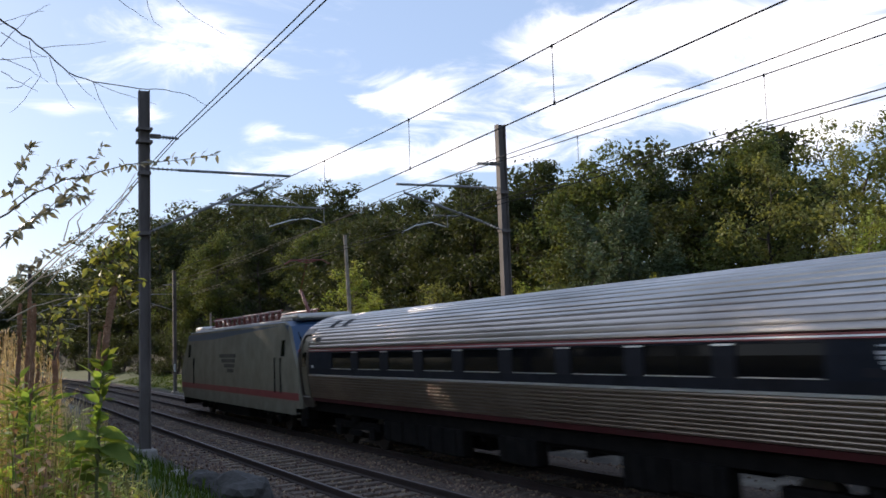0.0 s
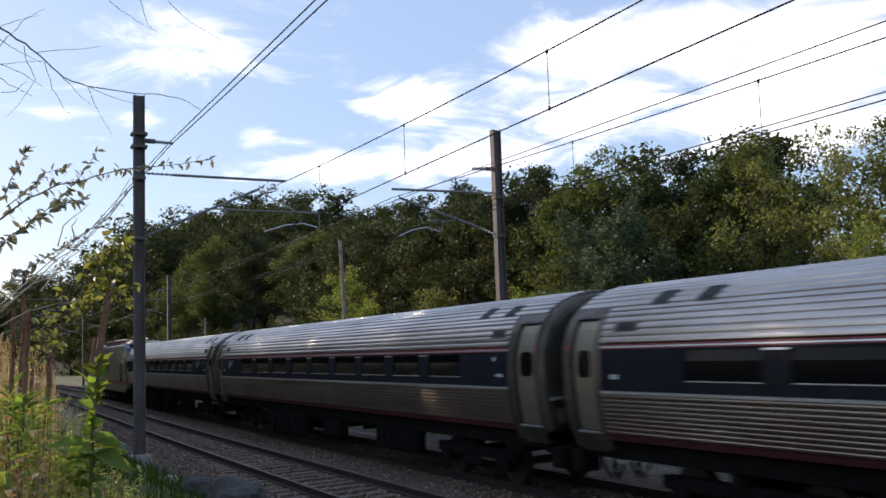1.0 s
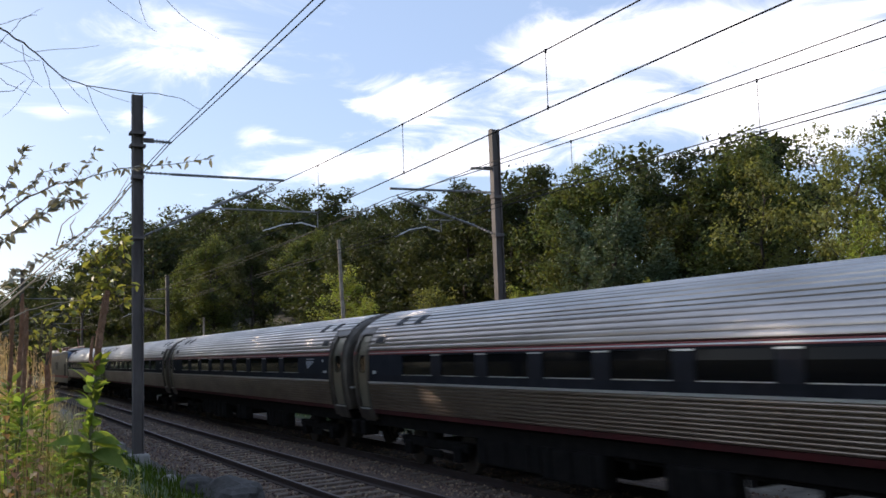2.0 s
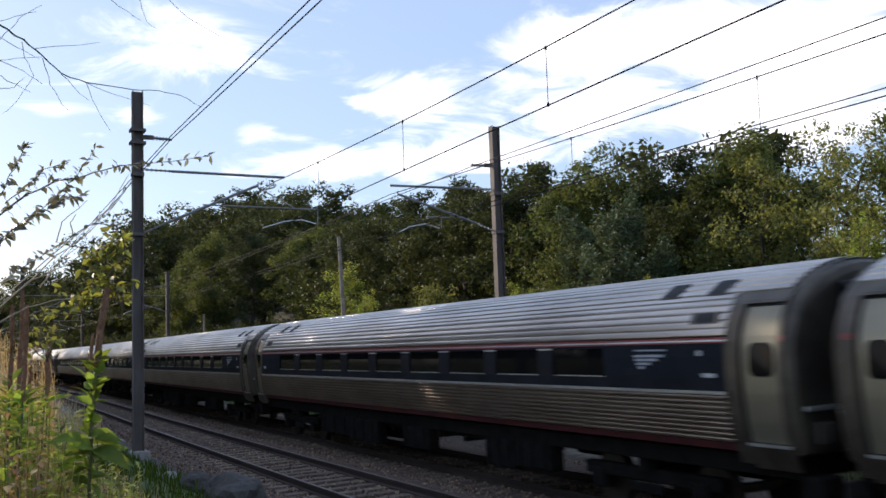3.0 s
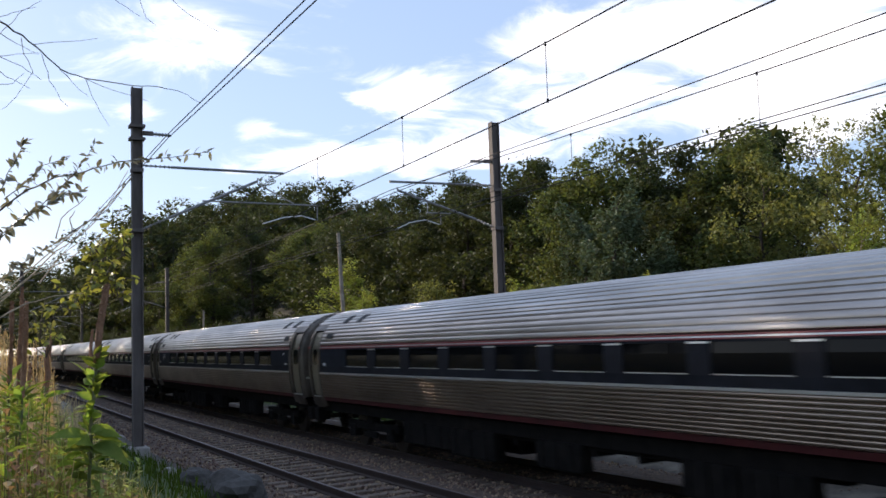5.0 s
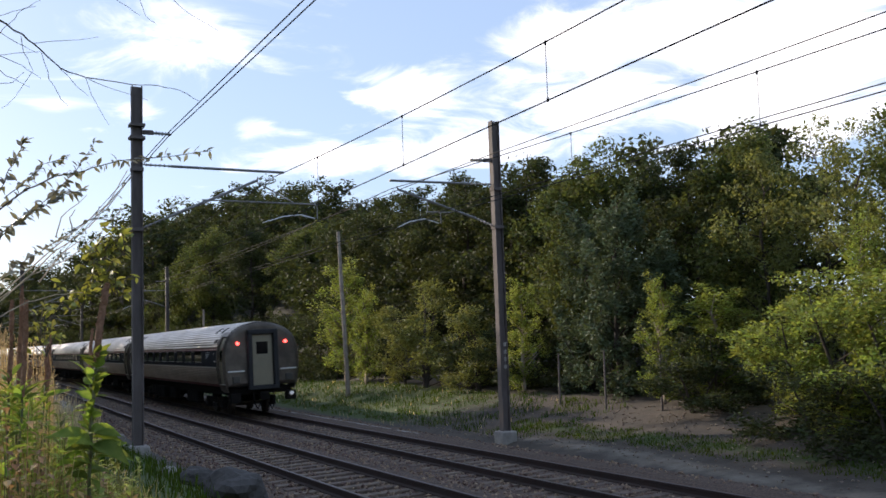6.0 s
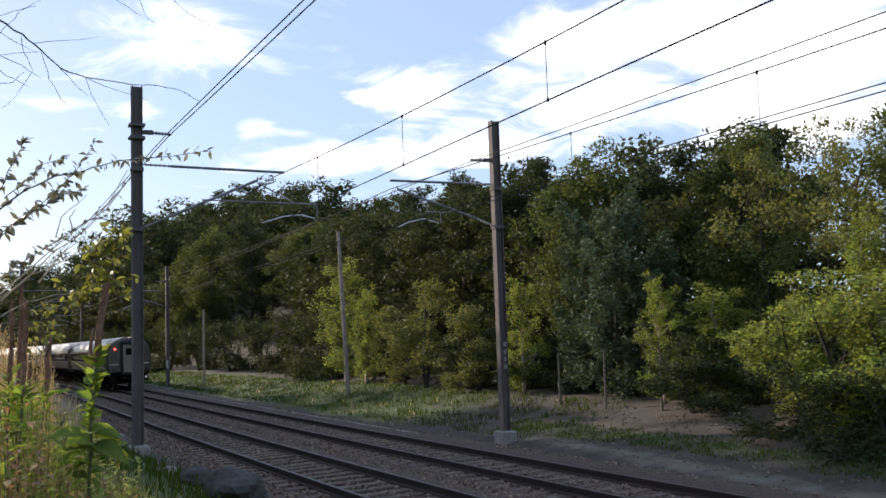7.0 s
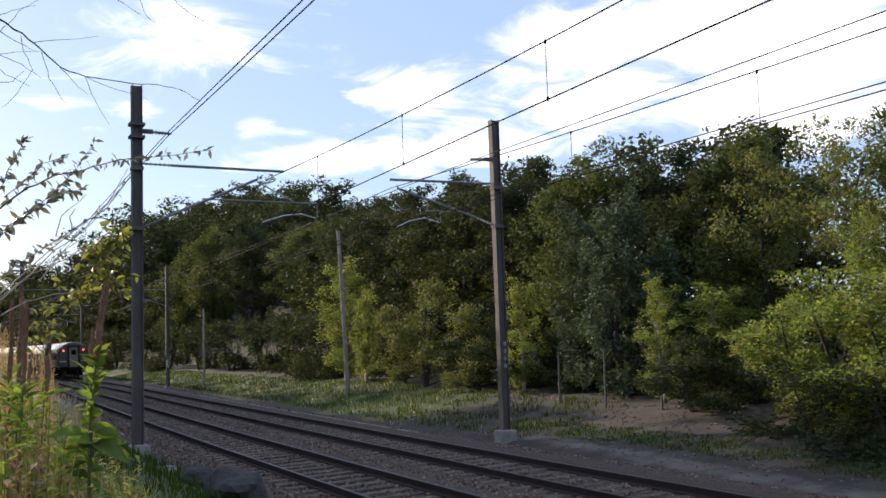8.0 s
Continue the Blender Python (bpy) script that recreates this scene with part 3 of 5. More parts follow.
hang("feeder_wire", 6.4, 8.46, 0.12, 0.0125, "dark feeder wire held at the pole by an insulator")
hang("feeder_wire", 6.4, 8.36, 0.21, 0.0125, "dark feeder wire held at the pole by an insulator")
hang("feeder_wire", -2.5, 8.16, 0.09, 0.0125, "dark feeder wire beyond the train's track")
hang("feeder_wire", 0.0, 6.16, 0.0, 0.010, "dark second wire close above the contact wire")

# ---- the train ----
T_V, T_S0 = 35.9221, 7.3719      # speed, and the place of the first coach's front belt end at the start
HALF = [(1.46, 1.16), (1.50, 1.27), (1.555, 1.60), (1.585, 1.95), (1.59, 2.03), (1.59, 2.25), (1.585, 2.50), (1.565, 2.70), (1.545, 2.79), (1.46, 3.03), (1.33, 3.25), (1.14, 3.45), (0.88, 3.63), (0.58, 3.76), (0.28, 3.835), (0.0, 3.86)]



def lift(z):
    """From the drawing's heights to those of the coach."""
    return float(np.interp(z, (0.0, 0.9, 1.27, 1.95, 2.79, 3.25, 3.86), (0.0, 1.0, 1.38, 2.05, 2.865, 3.34, 3.88)))


HALF = [(y, lift(z)) for y, z in HALF]


def on_profile(z):
    """Half width and outward normal of the coach's side at a height."""
    for (a, za), (b, zb) in zip(HALF, HALF[1:]):
        if z <= zb:
            u = (z - za) / (zb - za)
            n = Vector((0, zb - za, a - b)).normalized()
            return a + (b - a) * u, n
    return 0.0, Vector((0, 0, 1))


def fluted(z0, z1, flutes, depth=0.03):
    """Points up the profile between two heights (by length along it), with rounded flutes."""
    pts = []
    z0, z1 = lift(z0), lift(z1)
    base = []
    steps = 400
    for i in range(steps + 1):
        z = z0 + (z1 - z0) * i / steps
        y, n = on_profile(min(z, 3.8799))
        base.append((Vector((0, y, z)), n))
    acc = [0.0]
    for (p, _), (q, _) in zip(base, base[1:]):
        acc.append(acc[-1] + (q - p).length)
    for f in range(flutes):
        for u, h in ((0.0, 0.0), (0.12, 0.8), (0.3, 1.0), (0.62, 1.0), (0.8, 0.8), (0.92, 0.0)):
            t = (f + u) / flutes * acc[-1]
            i = min(range(len(acc)), key=lambda k: abs(acc[k] - t))
            p, n = base[i]
            pts.append(p + n * depth * h)
    pts.append(base[-1][0].copy())
    return pts


def shell(name, pts, x0, x1, mat, parent, both=True, label=""):
    """A strip of the side drawn along the coach, on both sides, with folded-in edges that give it thickness."""
    inner = [pts[0] - on_profile(min(pts[0].z, 3.879))[1] * 0.03] + list(pts) + [pts[-1] - on_profile(min(pts[-1].z, 3.879))[1] * 0.03]
    verts, faces = [], []
    for sg in ((1, -1) if both else (1,)):
        k = len(verts)
        n = len(inner)
        for x in (x0, x1):
            verts += [(x, p.y * sg, p.z) for p in inner]
        for i in range(n - 1):
            f = (k + i, k + i + 1, k + n + i + 1, k + n + i)
            faces.append(f if sg < 0 else f[::-1])
    return part(name, mesh_of(name, verts, faces, mat), None, parent, label)


def plain(z0, z1, off=0.0, n=6):
    out = []
    z0, z1 = lift(z0), lift(z1)
    for i in range(n + 1):
        z = z0 + (z1 - z0) * i / n
        y, nn = on_profile(min(z, 3.879))
        out.append(Vector((0, y, z)) + nn * off)
    return out


def patch(name, x0, x1, z0, z1, off, thick, mat, parent, sg=1, label="", n=3):
    """A curved plate that follows the side, with real thickness."""
    outer, inner = plain(z0, z1, off, n), plain(z0, z1, off - thick, n)
    ring = outer + inner[::-1]
    verts = [(x, p.y * sg, p.z) for x in (x0, x1) for p in ring]
    k = len(ring)
    faces = [(i, (i + 1) % k, k + (i + 1) % k, k + i) for i in range(k)] + [tuple(range(k))[::-1], tuple(range(k, 2 * k))]
    if sg > 0:
        faces = [f[::-1] for f in faces]
    return part(name, mesh_of(name, verts, faces, mat), None, parent, label)


def rounded_pane(xc, half, z0, z1, parent, sg):
    """A dark door window with rounded corners, in the plane of the side."""
    z0, z1 = lift(z0), lift(z1)
    r = min(half, (z1 - z0) / 2) * 0.55
    ring = []
    for cx, cz, a0 in ((half - r, z1 - r, 0), (-half + r, z1 - r, 90), (-half + r, z0 + r, 180), (half - r, z0 + r, 270)):
        for k in range(5):
            a = radians(a0 + 22.5 * k)
            ring.append((xc + cx + r * math.cos(a), cz + r * math.sin(a)))
    n = len(ring)
    verts = []
    for off in (-0.04, -0.022):
        for x, z in ring:
            y, nn = on_profile(z)
            verts.append((x, (y + nn.y * off) * sg, z + nn.z * off))
    faces = [(i, (i + 1) % n, n + (i + 1) % n, n + i) for i in range(n)] + [tuple(range(n, 2 * n))]
    if sg > 0:
        faces = [f[::-1] for f in faces]
    return part("door_window", mesh_of("door_window", verts, faces, M_PANE), None, parent, "dark rounded door window")


def wheelset(parent, x, r=0.457):
    w = fresh()
    for sg in (1, -1):
        y = sg * 0.7525
        tube(w, (x, y - 0.065, r), (x, y + 0.065, r), r, n=24)
        tube(w, (x, y - sg * 0.07 - 0.015, r), (x, y - sg * 0.07 + 0.015, r), r + 0.028, n=24)
        tube(w, (x, y + sg * 0.06, r), (x, y + sg * 0.10, r), r * 0.35, r * 0.3, n=12)
    tube(w, (x, -0.75, r), (x, 0.75, r), 0.085, n=10)
    part("wheelset", w, M_WHEEL, parent, "rust-brown steel wheels on an axle")


def truck(root, x):
    b = fresh()
    for sg in (1, -1):
        box(b, (x - 1.75, sg * 1.02 - 0.09, 0.52), (x + 1.75, sg * 1.02 + 0.09, 0.74), 0.03)
        for dx in (-1.3, 1.3):
            box(b, (x + dx - 0.19, sg * 1.05 - 0.12, 0.3), (x + dx + 0.19, sg * 1.05 + 0.12, 0.64), 0.03)
        tube(b, (x, sg * 1.02, 0.7), (x, sg * 1.02, 1.12), 0.2, n=14)
        box(b, (x - 0.45, sg * 1.1 - 0.03, 0.34), (x + 0.45, sg * 1.1 + 0.05, 0.5), 0.02)
    box(b, (x - 0.3, -1.1, 0.5), (x + 0.3, 1.1, 0.72), 0.03)
    t = part("truck", b, M_UNDER, root, "near-black bogie frame")
    for dx in (-1.3, 1.3):
        wheelset(t, x + dx)


def build_coach(emblem_front=False):
    """emblem_front: turned the other way round, with the emblem on the leading end."""
    root = new("coach")
    X = 11.47
    F0, R0 = X + 0.02, X - 22.97          # fluted length between the vestibules
    E0, E1 = 12.72, -12.72
    # dark core inside the skin
    core = [(p[0] - 0.05, p[1]) for p in HALF]
    ring = [(-y, z) for y, z in core] + [(y, z) for y, z in core[-2::-1]]
    verts = [(x, y, z) for x in (E1 + 0.1, E0 - 0.1) for y, z in ring]
    k = len(ring)
    faces = [(i, (i + 1) % k, k + (i + 1) % k, k + i) for i in range(k)] + [tuple(range(k))[::-1], tuple(range(k, 2 * k))]
    part("inner_shell", mesh_of("inner_shell", verts, faces, M_RUBBER), None, root)
    # The lower side's darker steel and the upper side's lighter one paint in reflected light.
    shell("lower_side", fluted(1.27, 1.95, 9), R0, F0, M_STEEL_DIM, root, label="fluted stainless steel lower side")
    shell("upper_side", fluted(2.80, 3.40, 6), R0, F0, M_STEEL_SKYLIT, root, label="fluted stainless steel upper side")
    shell("roof", fluted(3.40, 3.855, 8), E1 + 0.25, E0 - 0.25, M_STEEL_SKYLIT, root, label="fluted stainless steel roof")
    shell("skirt", plain(1.16, 1.262, 0.006), R0, F0, M_DARKRED, root, label="dark red painted sill stripe")
    shell("belt_rail", plain(1.955, 2.0, 0.03, 2), R0, F0, M_TRIM, root, label="bright belt moulding below the windows")
    shell("band_base", plain(2.0, 2.17, 0.006), R0, F0, M_BAND, root)
    shell("band_top", plain(2.665, 2.70, 0.006), R0, F0, M_BAND, root)
    shell("red_stripe", plain(2.705, 2.727, 0.012, 2), R0, F0, M_RED, root, label="thin red stripe above the windows")
    shell("pale_stripe", plain(2.73, 2.752, 0.011, 2), R0, F0, M_TRIM, root)
    shell("red_stripe", plain(2.755, 2.785, 0.012, 2), R0, F0, M_RED, root, label="thin red stripe above the windows")
    # windows
    starts = [(2.86 if emblem_front else 2.03) + 2.063 * i for i in range(9)]
    mark = 1.35 if emblem_front else 21.28          # the emblem's middle
    for sg in (1, -1):
        edges = [0.0] + [v for a in starts for v in (a, a + 1.57)] + [22.97]
        for i in range(0, len(edges), 2):
            a, b = edges[i], edges[i + 1]
            endp = i == 0 or i == len(edges) - 2
            patch("pillar", X - b, X - a, 2.17, 2.665, 0.006, 0.03, M_BAND_BLUE if endp else M_PILLAR, root, sg)
            if not endp:
                patch("pillar_cap", X - b + 0.02, X - a - 0.02, 2.645, 2.675, 0.014, 0.02, M_TRIM, root, sg, "small bright cap")
        for a in starts:
            w = patch("window_pane", X - a - 1.57, X - a, 2.172, 2.663, -0.018, 0.01, M_PANE, root, sg, "dark tinted window pane")
            patch("sill", X - a - 1.53, X - a - 0.04, 2.178, 2.192, 0.004, 0.02, M_TRIM, w, sg, "thin bright sill")
        # emblem: tapering streaks that fan out under a bar
        for j in range(4):
            patch("emblem_streak", X - mark - 0.36 + 0.16 * j, X - mark + 0.36 - 0.035 * j, 2.525 - 0.062 * j - 0.022, 2.525 - 0.062 * j + 0.02, 0.012, 0.006, M_MARK, root, sg, "pale emblem streak", 1)
        patch("lettering_bar", X - mark - 0.4, X - mark + 0.34, 2.60, 2.625, 0.012, 0.006, M_MARK, root, sg, "pale bar of lettering", 1)
        patch("band_plate", X - (21.1 if not emblem_front else 2.66), X - (20.7 if not emblem_front else 2.26), 2.22, 2.33, 0.012, 0.006, M_PILLAR, root, sg, "small grey plate", 1)
        patch("number_bar", X - 22.75, X - 22.5, 2.20, 2.26, 0.012, 0.006, M_WHITE, root, sg, "pale number bar", 1)
        patch("number_bar", X - 0.45, X - 0.25, 2.20, 2.28, 0.012, 0.006, M_WHITE, root, sg, "pale number bar", 1)
        patch("number_bar", X - 22.48, X - 22.4, 2.52, 2.6, 0.012, 0.006, M_WHITE, root, sg, "pale number bar", 1)
        # vestibules and doors
        for xa, xb, da, db in ((F0, E0 - 0.2, X + 0.20, X + 0.86), (E1 + 0.2, R0, X - 24.02, X - 23.22)):
            patch("vestibule_side", xa, da, 1.0, 3.42, 0.012, 0.05, M_END, root, sg, "plain grey steel vestibule side", 14)
            patch("vestibule_side", db, xb, 1.0, 3.42, 0.012, 0.05, M_END, root, sg, "plain grey steel vestibule side", 14)
            patch("door_header", da, db, 3.22, 3.42, 0.012, 0.05, M_END, root, sg, "", 5)
            patch("step_well", da, db, 0.95, 1.28, 0.010, 0.05, M_END, root, sg, "", 3)
            d = patch("door", da + 0.05, db - 0.05, 1.30, 3.19, -0.03, 0.02, M_DOOR, root, sg, "plain steel vestibule door", 14)
            rounded_pane(0.5 * (da + db), 0.46 * (db - da - 0.1) * 0.72, 2.22, 2.70, d, sg)
            patch("threshold", da + 0.02, db - 0.02, 1.262, 1.292, 0.03, 0.03, M_TRIM, root, sg, "bright threshold", 1)
            patch("stripe_end", db + 0.03 if da > 0 else xa + 0.01, xb - 0.01 if da > 0 else da - 0.03, 2.705, 2.785, 0.018, 0.005, M_RED, root, sg, "", 2)
        for a, b in ((0.28, 0.9), (22.2, 22.82)):
            f = patch("vent_frame", X - b, X - a, 2.97, 3.13, 0.034, 0.03, M_END, root, sg, "small vent frame", 2)
            patch("vent", X - b + 0.1, X - a - 0.1, 2.99, 3.11, 0.038, 0.01, M_RUBBER, f, sg, "dark vent opening", 2)
        for a, b in ((0.95, 1.35), (2.0, 2.4), (21.25, 21.65), (22.3, 22.7)):
            f = patch("roof_hatch_frame", X - b, X - a, 3.38, 3.62, 0.036, 0.04, M_END, root, sg, "hatch frame on the roof edge", 4)
            patch("roof_hatch", X - b + 0.04, X - a - 0.04, 3.395, 3.605, 0.042, 0.01, M_RUBBER, f, sg, "dark hatch opening", 4)
    # ends
    for sx in (1, -1):
        e = fresh()
        k = len(ring)
        outer = [(-y, z) for y, z in HALF] + [(y, z) for y, z in HALF[-2::-1]]
        outer = [(y, z) if z > 1.2 else (y, 0.98) for y, z in outer]
        rows = []
        for x, sc in ((12.47, 1.0), (12.62, 0.985), (12.70, 0.95), (12.72, 0.88)):
            rows.append([e.verts.new((sx * x, y * sc, 2.4 + (z - 2.4) * sc)) for y, z in outer])
        for a, b in zip(rows, rows[1:]):
            for i in range(k):
                j = (i + 1) % k
                e.faces.new((a[i], a[j], b[j], b[i]))
        e.faces.new(rows[-1])
        bmesh.ops.recalc_face_normals(e, faces=e.faces[:])
        part("end_wall", e, M_END, root, "grimy grey steel end wall")
        bl = fresh()
        for y0, y1, z0, z1 in ((-0.62, -0.45, 1.2, 3.5), (0.45, 0.62, 1.2, 3.5), (-0.62, 0.62, 3.36, 3.55), (-0.62, 0.62, 1.12, 1.28)):
            box(bl, (min(sx * 12.7, sx * 13.0), y0, z0), (max(sx * 12.7, sx * 13.0), y1, z1), 0.03)
        part("bellows", bl, M_RUBBER, root, "black rubber gangway bellows")
        d = part("end_door", box(fresh(), (min(sx * 12.7, sx * 12.76), -0.44, 1.28), (max(sx * 12.7, sx * 12.76), 0.44, 3.34), 0.015), M_DOOR, root, "pale grey steel end door")
        part("end_door_window", box(fresh(), (min(sx * 12.755, sx * 12.77), -0.24, 2.55), (max(sx * 12.755, sx * 12.77), 0.24, 3.05), 0.005), M_PANE, d)
        for sg in (1, -1):
            part("grab_rail", box(fresh(), (min(sx * 12.7, sx * 12.78), min(sg * 0.75, sg * 1.42), 1.86), (max(sx * 12.7, sx * 12.78), max(sg * 0.75, sg * 1.42), 1.92), 0.01), M_TRIM, root, "bright horizontal grab rail")
            part("buffer_step", box(fresh(), (min(sx * 12.5, sx * 12.85), min(sg * 0.95, sg * 1.35), 0.62), (max(sx * 12.5, sx * 12.85), max(sg * 0.95, sg * 1.35), 1.0), 0.03), M_UNDER, root)
            part("jumper_box", box(fresh(), (min(sx * 12.7, sx * 12.8), min(sg * 0.95, sg * 1.25), 1.42), (max(sx * 12.7, sx * 12.8), max(sg * 0.95, sg * 1.25), 1.7), 0.02), M_TANK, root)
        c = fresh()
        tube(c, (sx * 12.4, 0, 0.85), (sx * 13.0, 0, 0.85), 0.12, n=10)
        box(c, (min(sx * 12.85, sx * 13.0), -0.2, 0.68), (max(sx * 12.85, sx * 13.0), 0.2, 1.02), 0.04)
        bent_tube(c, [(sx * 12.75, 0.4, 1.1), (sx * 12.85, 0.42, 0.6), (sx * 12.9, 0.3, 0.35), (sx * 12.9, 0.15, 0.6)], 0.03)
        bent_tube(c, [(sx * 12.75, -0.4, 1.1), (sx * 12.85, -0.42, 0.55), (sx * 12.9, -0.3, 0.3), (sx * 12.9, -0.15, 0.6)], 0.03)
        part("coupler", c, M_UNDER, root, "dark coupler with hanging hoses")
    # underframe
    part("underframe", box(fresh(), (-12.4, -1.28, 0.93), (12.4, 1.28, 1.2), 0.02), M_UNDER, root, "near-black underframe")
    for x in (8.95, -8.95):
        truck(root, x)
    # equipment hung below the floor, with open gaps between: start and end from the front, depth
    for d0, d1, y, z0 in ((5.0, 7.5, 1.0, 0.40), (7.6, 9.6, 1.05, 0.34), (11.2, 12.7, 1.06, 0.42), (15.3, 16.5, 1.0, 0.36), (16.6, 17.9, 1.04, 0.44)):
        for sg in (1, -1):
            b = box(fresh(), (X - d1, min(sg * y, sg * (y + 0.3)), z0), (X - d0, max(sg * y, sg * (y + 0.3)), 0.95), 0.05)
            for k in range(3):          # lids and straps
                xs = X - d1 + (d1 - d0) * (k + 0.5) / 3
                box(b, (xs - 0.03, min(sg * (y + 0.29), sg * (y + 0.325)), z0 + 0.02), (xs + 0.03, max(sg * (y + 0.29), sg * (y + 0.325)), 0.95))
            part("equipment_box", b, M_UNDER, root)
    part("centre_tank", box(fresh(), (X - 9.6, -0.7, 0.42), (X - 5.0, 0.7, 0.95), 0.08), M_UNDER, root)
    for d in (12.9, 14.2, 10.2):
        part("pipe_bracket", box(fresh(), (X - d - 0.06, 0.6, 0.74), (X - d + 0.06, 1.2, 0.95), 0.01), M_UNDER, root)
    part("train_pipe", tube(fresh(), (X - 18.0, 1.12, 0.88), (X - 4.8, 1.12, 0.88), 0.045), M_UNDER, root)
    return tagged(root, "stainless steel fluted passenger coach with a dark window band", "passenger coach", "coaches of the train")


def build_loco():
    root = tagged(new("locomotive"), "grey and blue electric locomotive with red roof insulators", "locomotive")
    H = 9.85
    b = fresh()
    # side outline swept across the width: sloping cab ends
    outline = [(-H, 0.95), (-H, 1.9), (-H + 0.25, 2.35), (-H + 1.35, 3.62), (-H + 1.9, 3.80), (H - 1.9, 3.80), (H - 1.35, 3.62), (H - 0.25, 2.35), (H, 1.9), (H, 0.95)]
    cols = []
    for y, in_x, dz in ((-1.47, 0.14, -0.0), (-1.40, 0.03, 0.03), (-1.0, 0.0, 0.05), (1.0, 0.0, 0.05), (1.40, 0.03, 0.03), (1.47, 0.14, 0.0)):
        col = []
        for x, z in outline:
            yy = y * (1 - 0.10 * smoothstep(2.2, 3.8, z))
            xx = x - math.copysign(in_x, x)
            col.append(b.verts.new((xx, yy, z + (dz if z > 3.5 else 0))))
        cols.append(col)
    n = len(outline)
    for c, d in zip(cols, cols[1:]):
        for i in range(n):
            j = (i + 1) % n
            b.faces.new((c[i], d[i], d[j], c[j]))
    b.faces.new(cols[0])
    b.faces.new(cols[-1][::-1])
    bmesh.ops.recalc_face_normals(b, faces=b.faces[:])
    for f in b.faces:
        ce = f.calc_center_median()
        if ce.z > 2.3 and abs(f.normal.y) < 0.6:
            f.material_index = 1
    part("body", b, [M_LOCO, M_LOCO_BLUE], root, "pale grey painted body with blue cab front")
    for sg in (1, -1):
        def panel(name, x0, x1, z0, z1, mat, off=0.008, parent=root, label=""):
            ya = [sg * 1.47 * (1 - 0.10 * smoothstep(2.2, 3.8, z)) for z in (z0, z1)]
            t = fresh()
            vs = []
            for o in (-0.02, off):
                vs.append([t.verts.new((x, ya[k] + sg * o, z)) for x, k, z in ((x0, 0, z0), (x1, 0, z0), (x1, 1, z1), (x0, 1, z1))])
            for i in range(4):
                j = (i + 1) % 4
                t.faces.new((vs[0][i], vs[0][j], vs[1][j], vs[1][i]))
            t.faces.new(vs[1])
            bmesh.ops.recalc_face_normals(t, faces=t.faces[:])
            return part(name, t, mat, parent, label)
        panel("red_stripe", -H + 0.2, H - 0.2, 1.20, 1.44, M_RED, label="red sill stripe")
        panel("blue_edge", -H + 1.5, H - 1.5, 3.42, 3.70, M_LOCO_BLUE, label="blue roof edge stripe")
        for x0, x1 in ((-H + 1.75, -H + 2.15), (H - 2.15, H - 1.75)):
            panel("cab_window", x0, x1, 2.65, 3.25, M_PANE, 0.012, label="dark cab side window")
        for x in (-H + 2.3, -H + 3.0, H - 3.0):
            panel("door_seam", x, x + 0.03, 1.36, 3.3, M_UNDER, 0.004)
            panel("grab_bar", x - 0.15, x - 0.11, 1.4, 2.6, M_UNDER, 0.04)
        for j in range(4):
            panel("emblem_streak", -1.3 + 0.1 * j, 1.5 - 0.5 * j, 2.62 - 0.2 * j, 2.77 - 0.2 * j, M_TANK, 0.012 + 0.001 * j, label="dark emblem streak")
        panel("skirt", -H + 0.6, H - 0.6, 0.72, 1.18, M_LOCO, 0.004)
    for sx in (1, -1):
        def slope_pt(u, y):
            return Vector((sx * (H - 0.25 - 1.1 * u), y, 2.35 + 1.27 * u))
        for y0, y1 in ((-1.1, -0.06), (0.06, 1.1)):
            t = fresh()
            nrm = Vector((sx * 1.27, 0, 1.1)).normalized()
            q = [slope_pt(0.32, y0), slope_pt(0.32, y1), slope_pt(0.86, y1), slope_pt(0.86, y0)]
            lo, hi = [t.verts.new(p - nrm * 0.02) for p in q], [t.verts.new(p + nrm * 0.012) for p in q]
            for i in range(4):
                j = (i + 1) % 4
                t.faces.new((lo[i], lo[j], hi[j], hi[i]))
            t.faces.new(hi)
            bmesh.ops.recalc_face_normals(t, faces=t.faces[:])
            part("windscreen", t, M_PANE, root, "dark sloping windscreen pane")
        part("pilot", box(fresh(), (min(sx * (H - 0.5), sx * (H + 0.02)), -1.35, 0.35), (max(sx * (H - 0.5), sx * (H + 0.02)), 1.35, 1.0), 0.06), M_UNDER, root, "dark pilot plate")
        for sg in (1, -1):
            hl = fresh()
            tube(hl, (sx * (H - 0.05), sg * 1.0, 1.62), (sx * (H + 0.03), sg * 1.0, 1.62), 0.1, n=14)
            part("headlight", hl, M_TANK, root)
    # roof gear
    part("roof_deck", box(fresh(), (-H + 2.0, -1.1, 3.82), (H - 2.0, 1.1, 3.92), 0.03), M_STEEL_SKYLIT, root, "bright metal roof deck")
    for x0, x1 in ((-H + 1.5, -H + 3.6), (H - 3.4, H - 1.5)):
        part("roof_pod", box(fresh(), (x0, -1.0, 3.82), (x1, 1.0, 4.08), 0.1), M_STEEL_SKYLIT, root, "pale rounded roof pod")
    for i in range(13):
        for y in (-0.7, 0.7):
            t = fresh()
            insulator(t, (-5.2 + 0.85 * i, y, 3.92), (-5.2 + 0.85 * i, y, 4.27), 0.11)
            part("roof_insulator", t, M_INSUL, root, "red-brown ribbed roof insulator")
    for y in (-0.7, 0.7):
        part("busbar", tube(fresh(), (-5.6, y, 4.29), (5.4, y, 4.29), 0.035), M_INSUL, root, "red-brown roof bus bar")
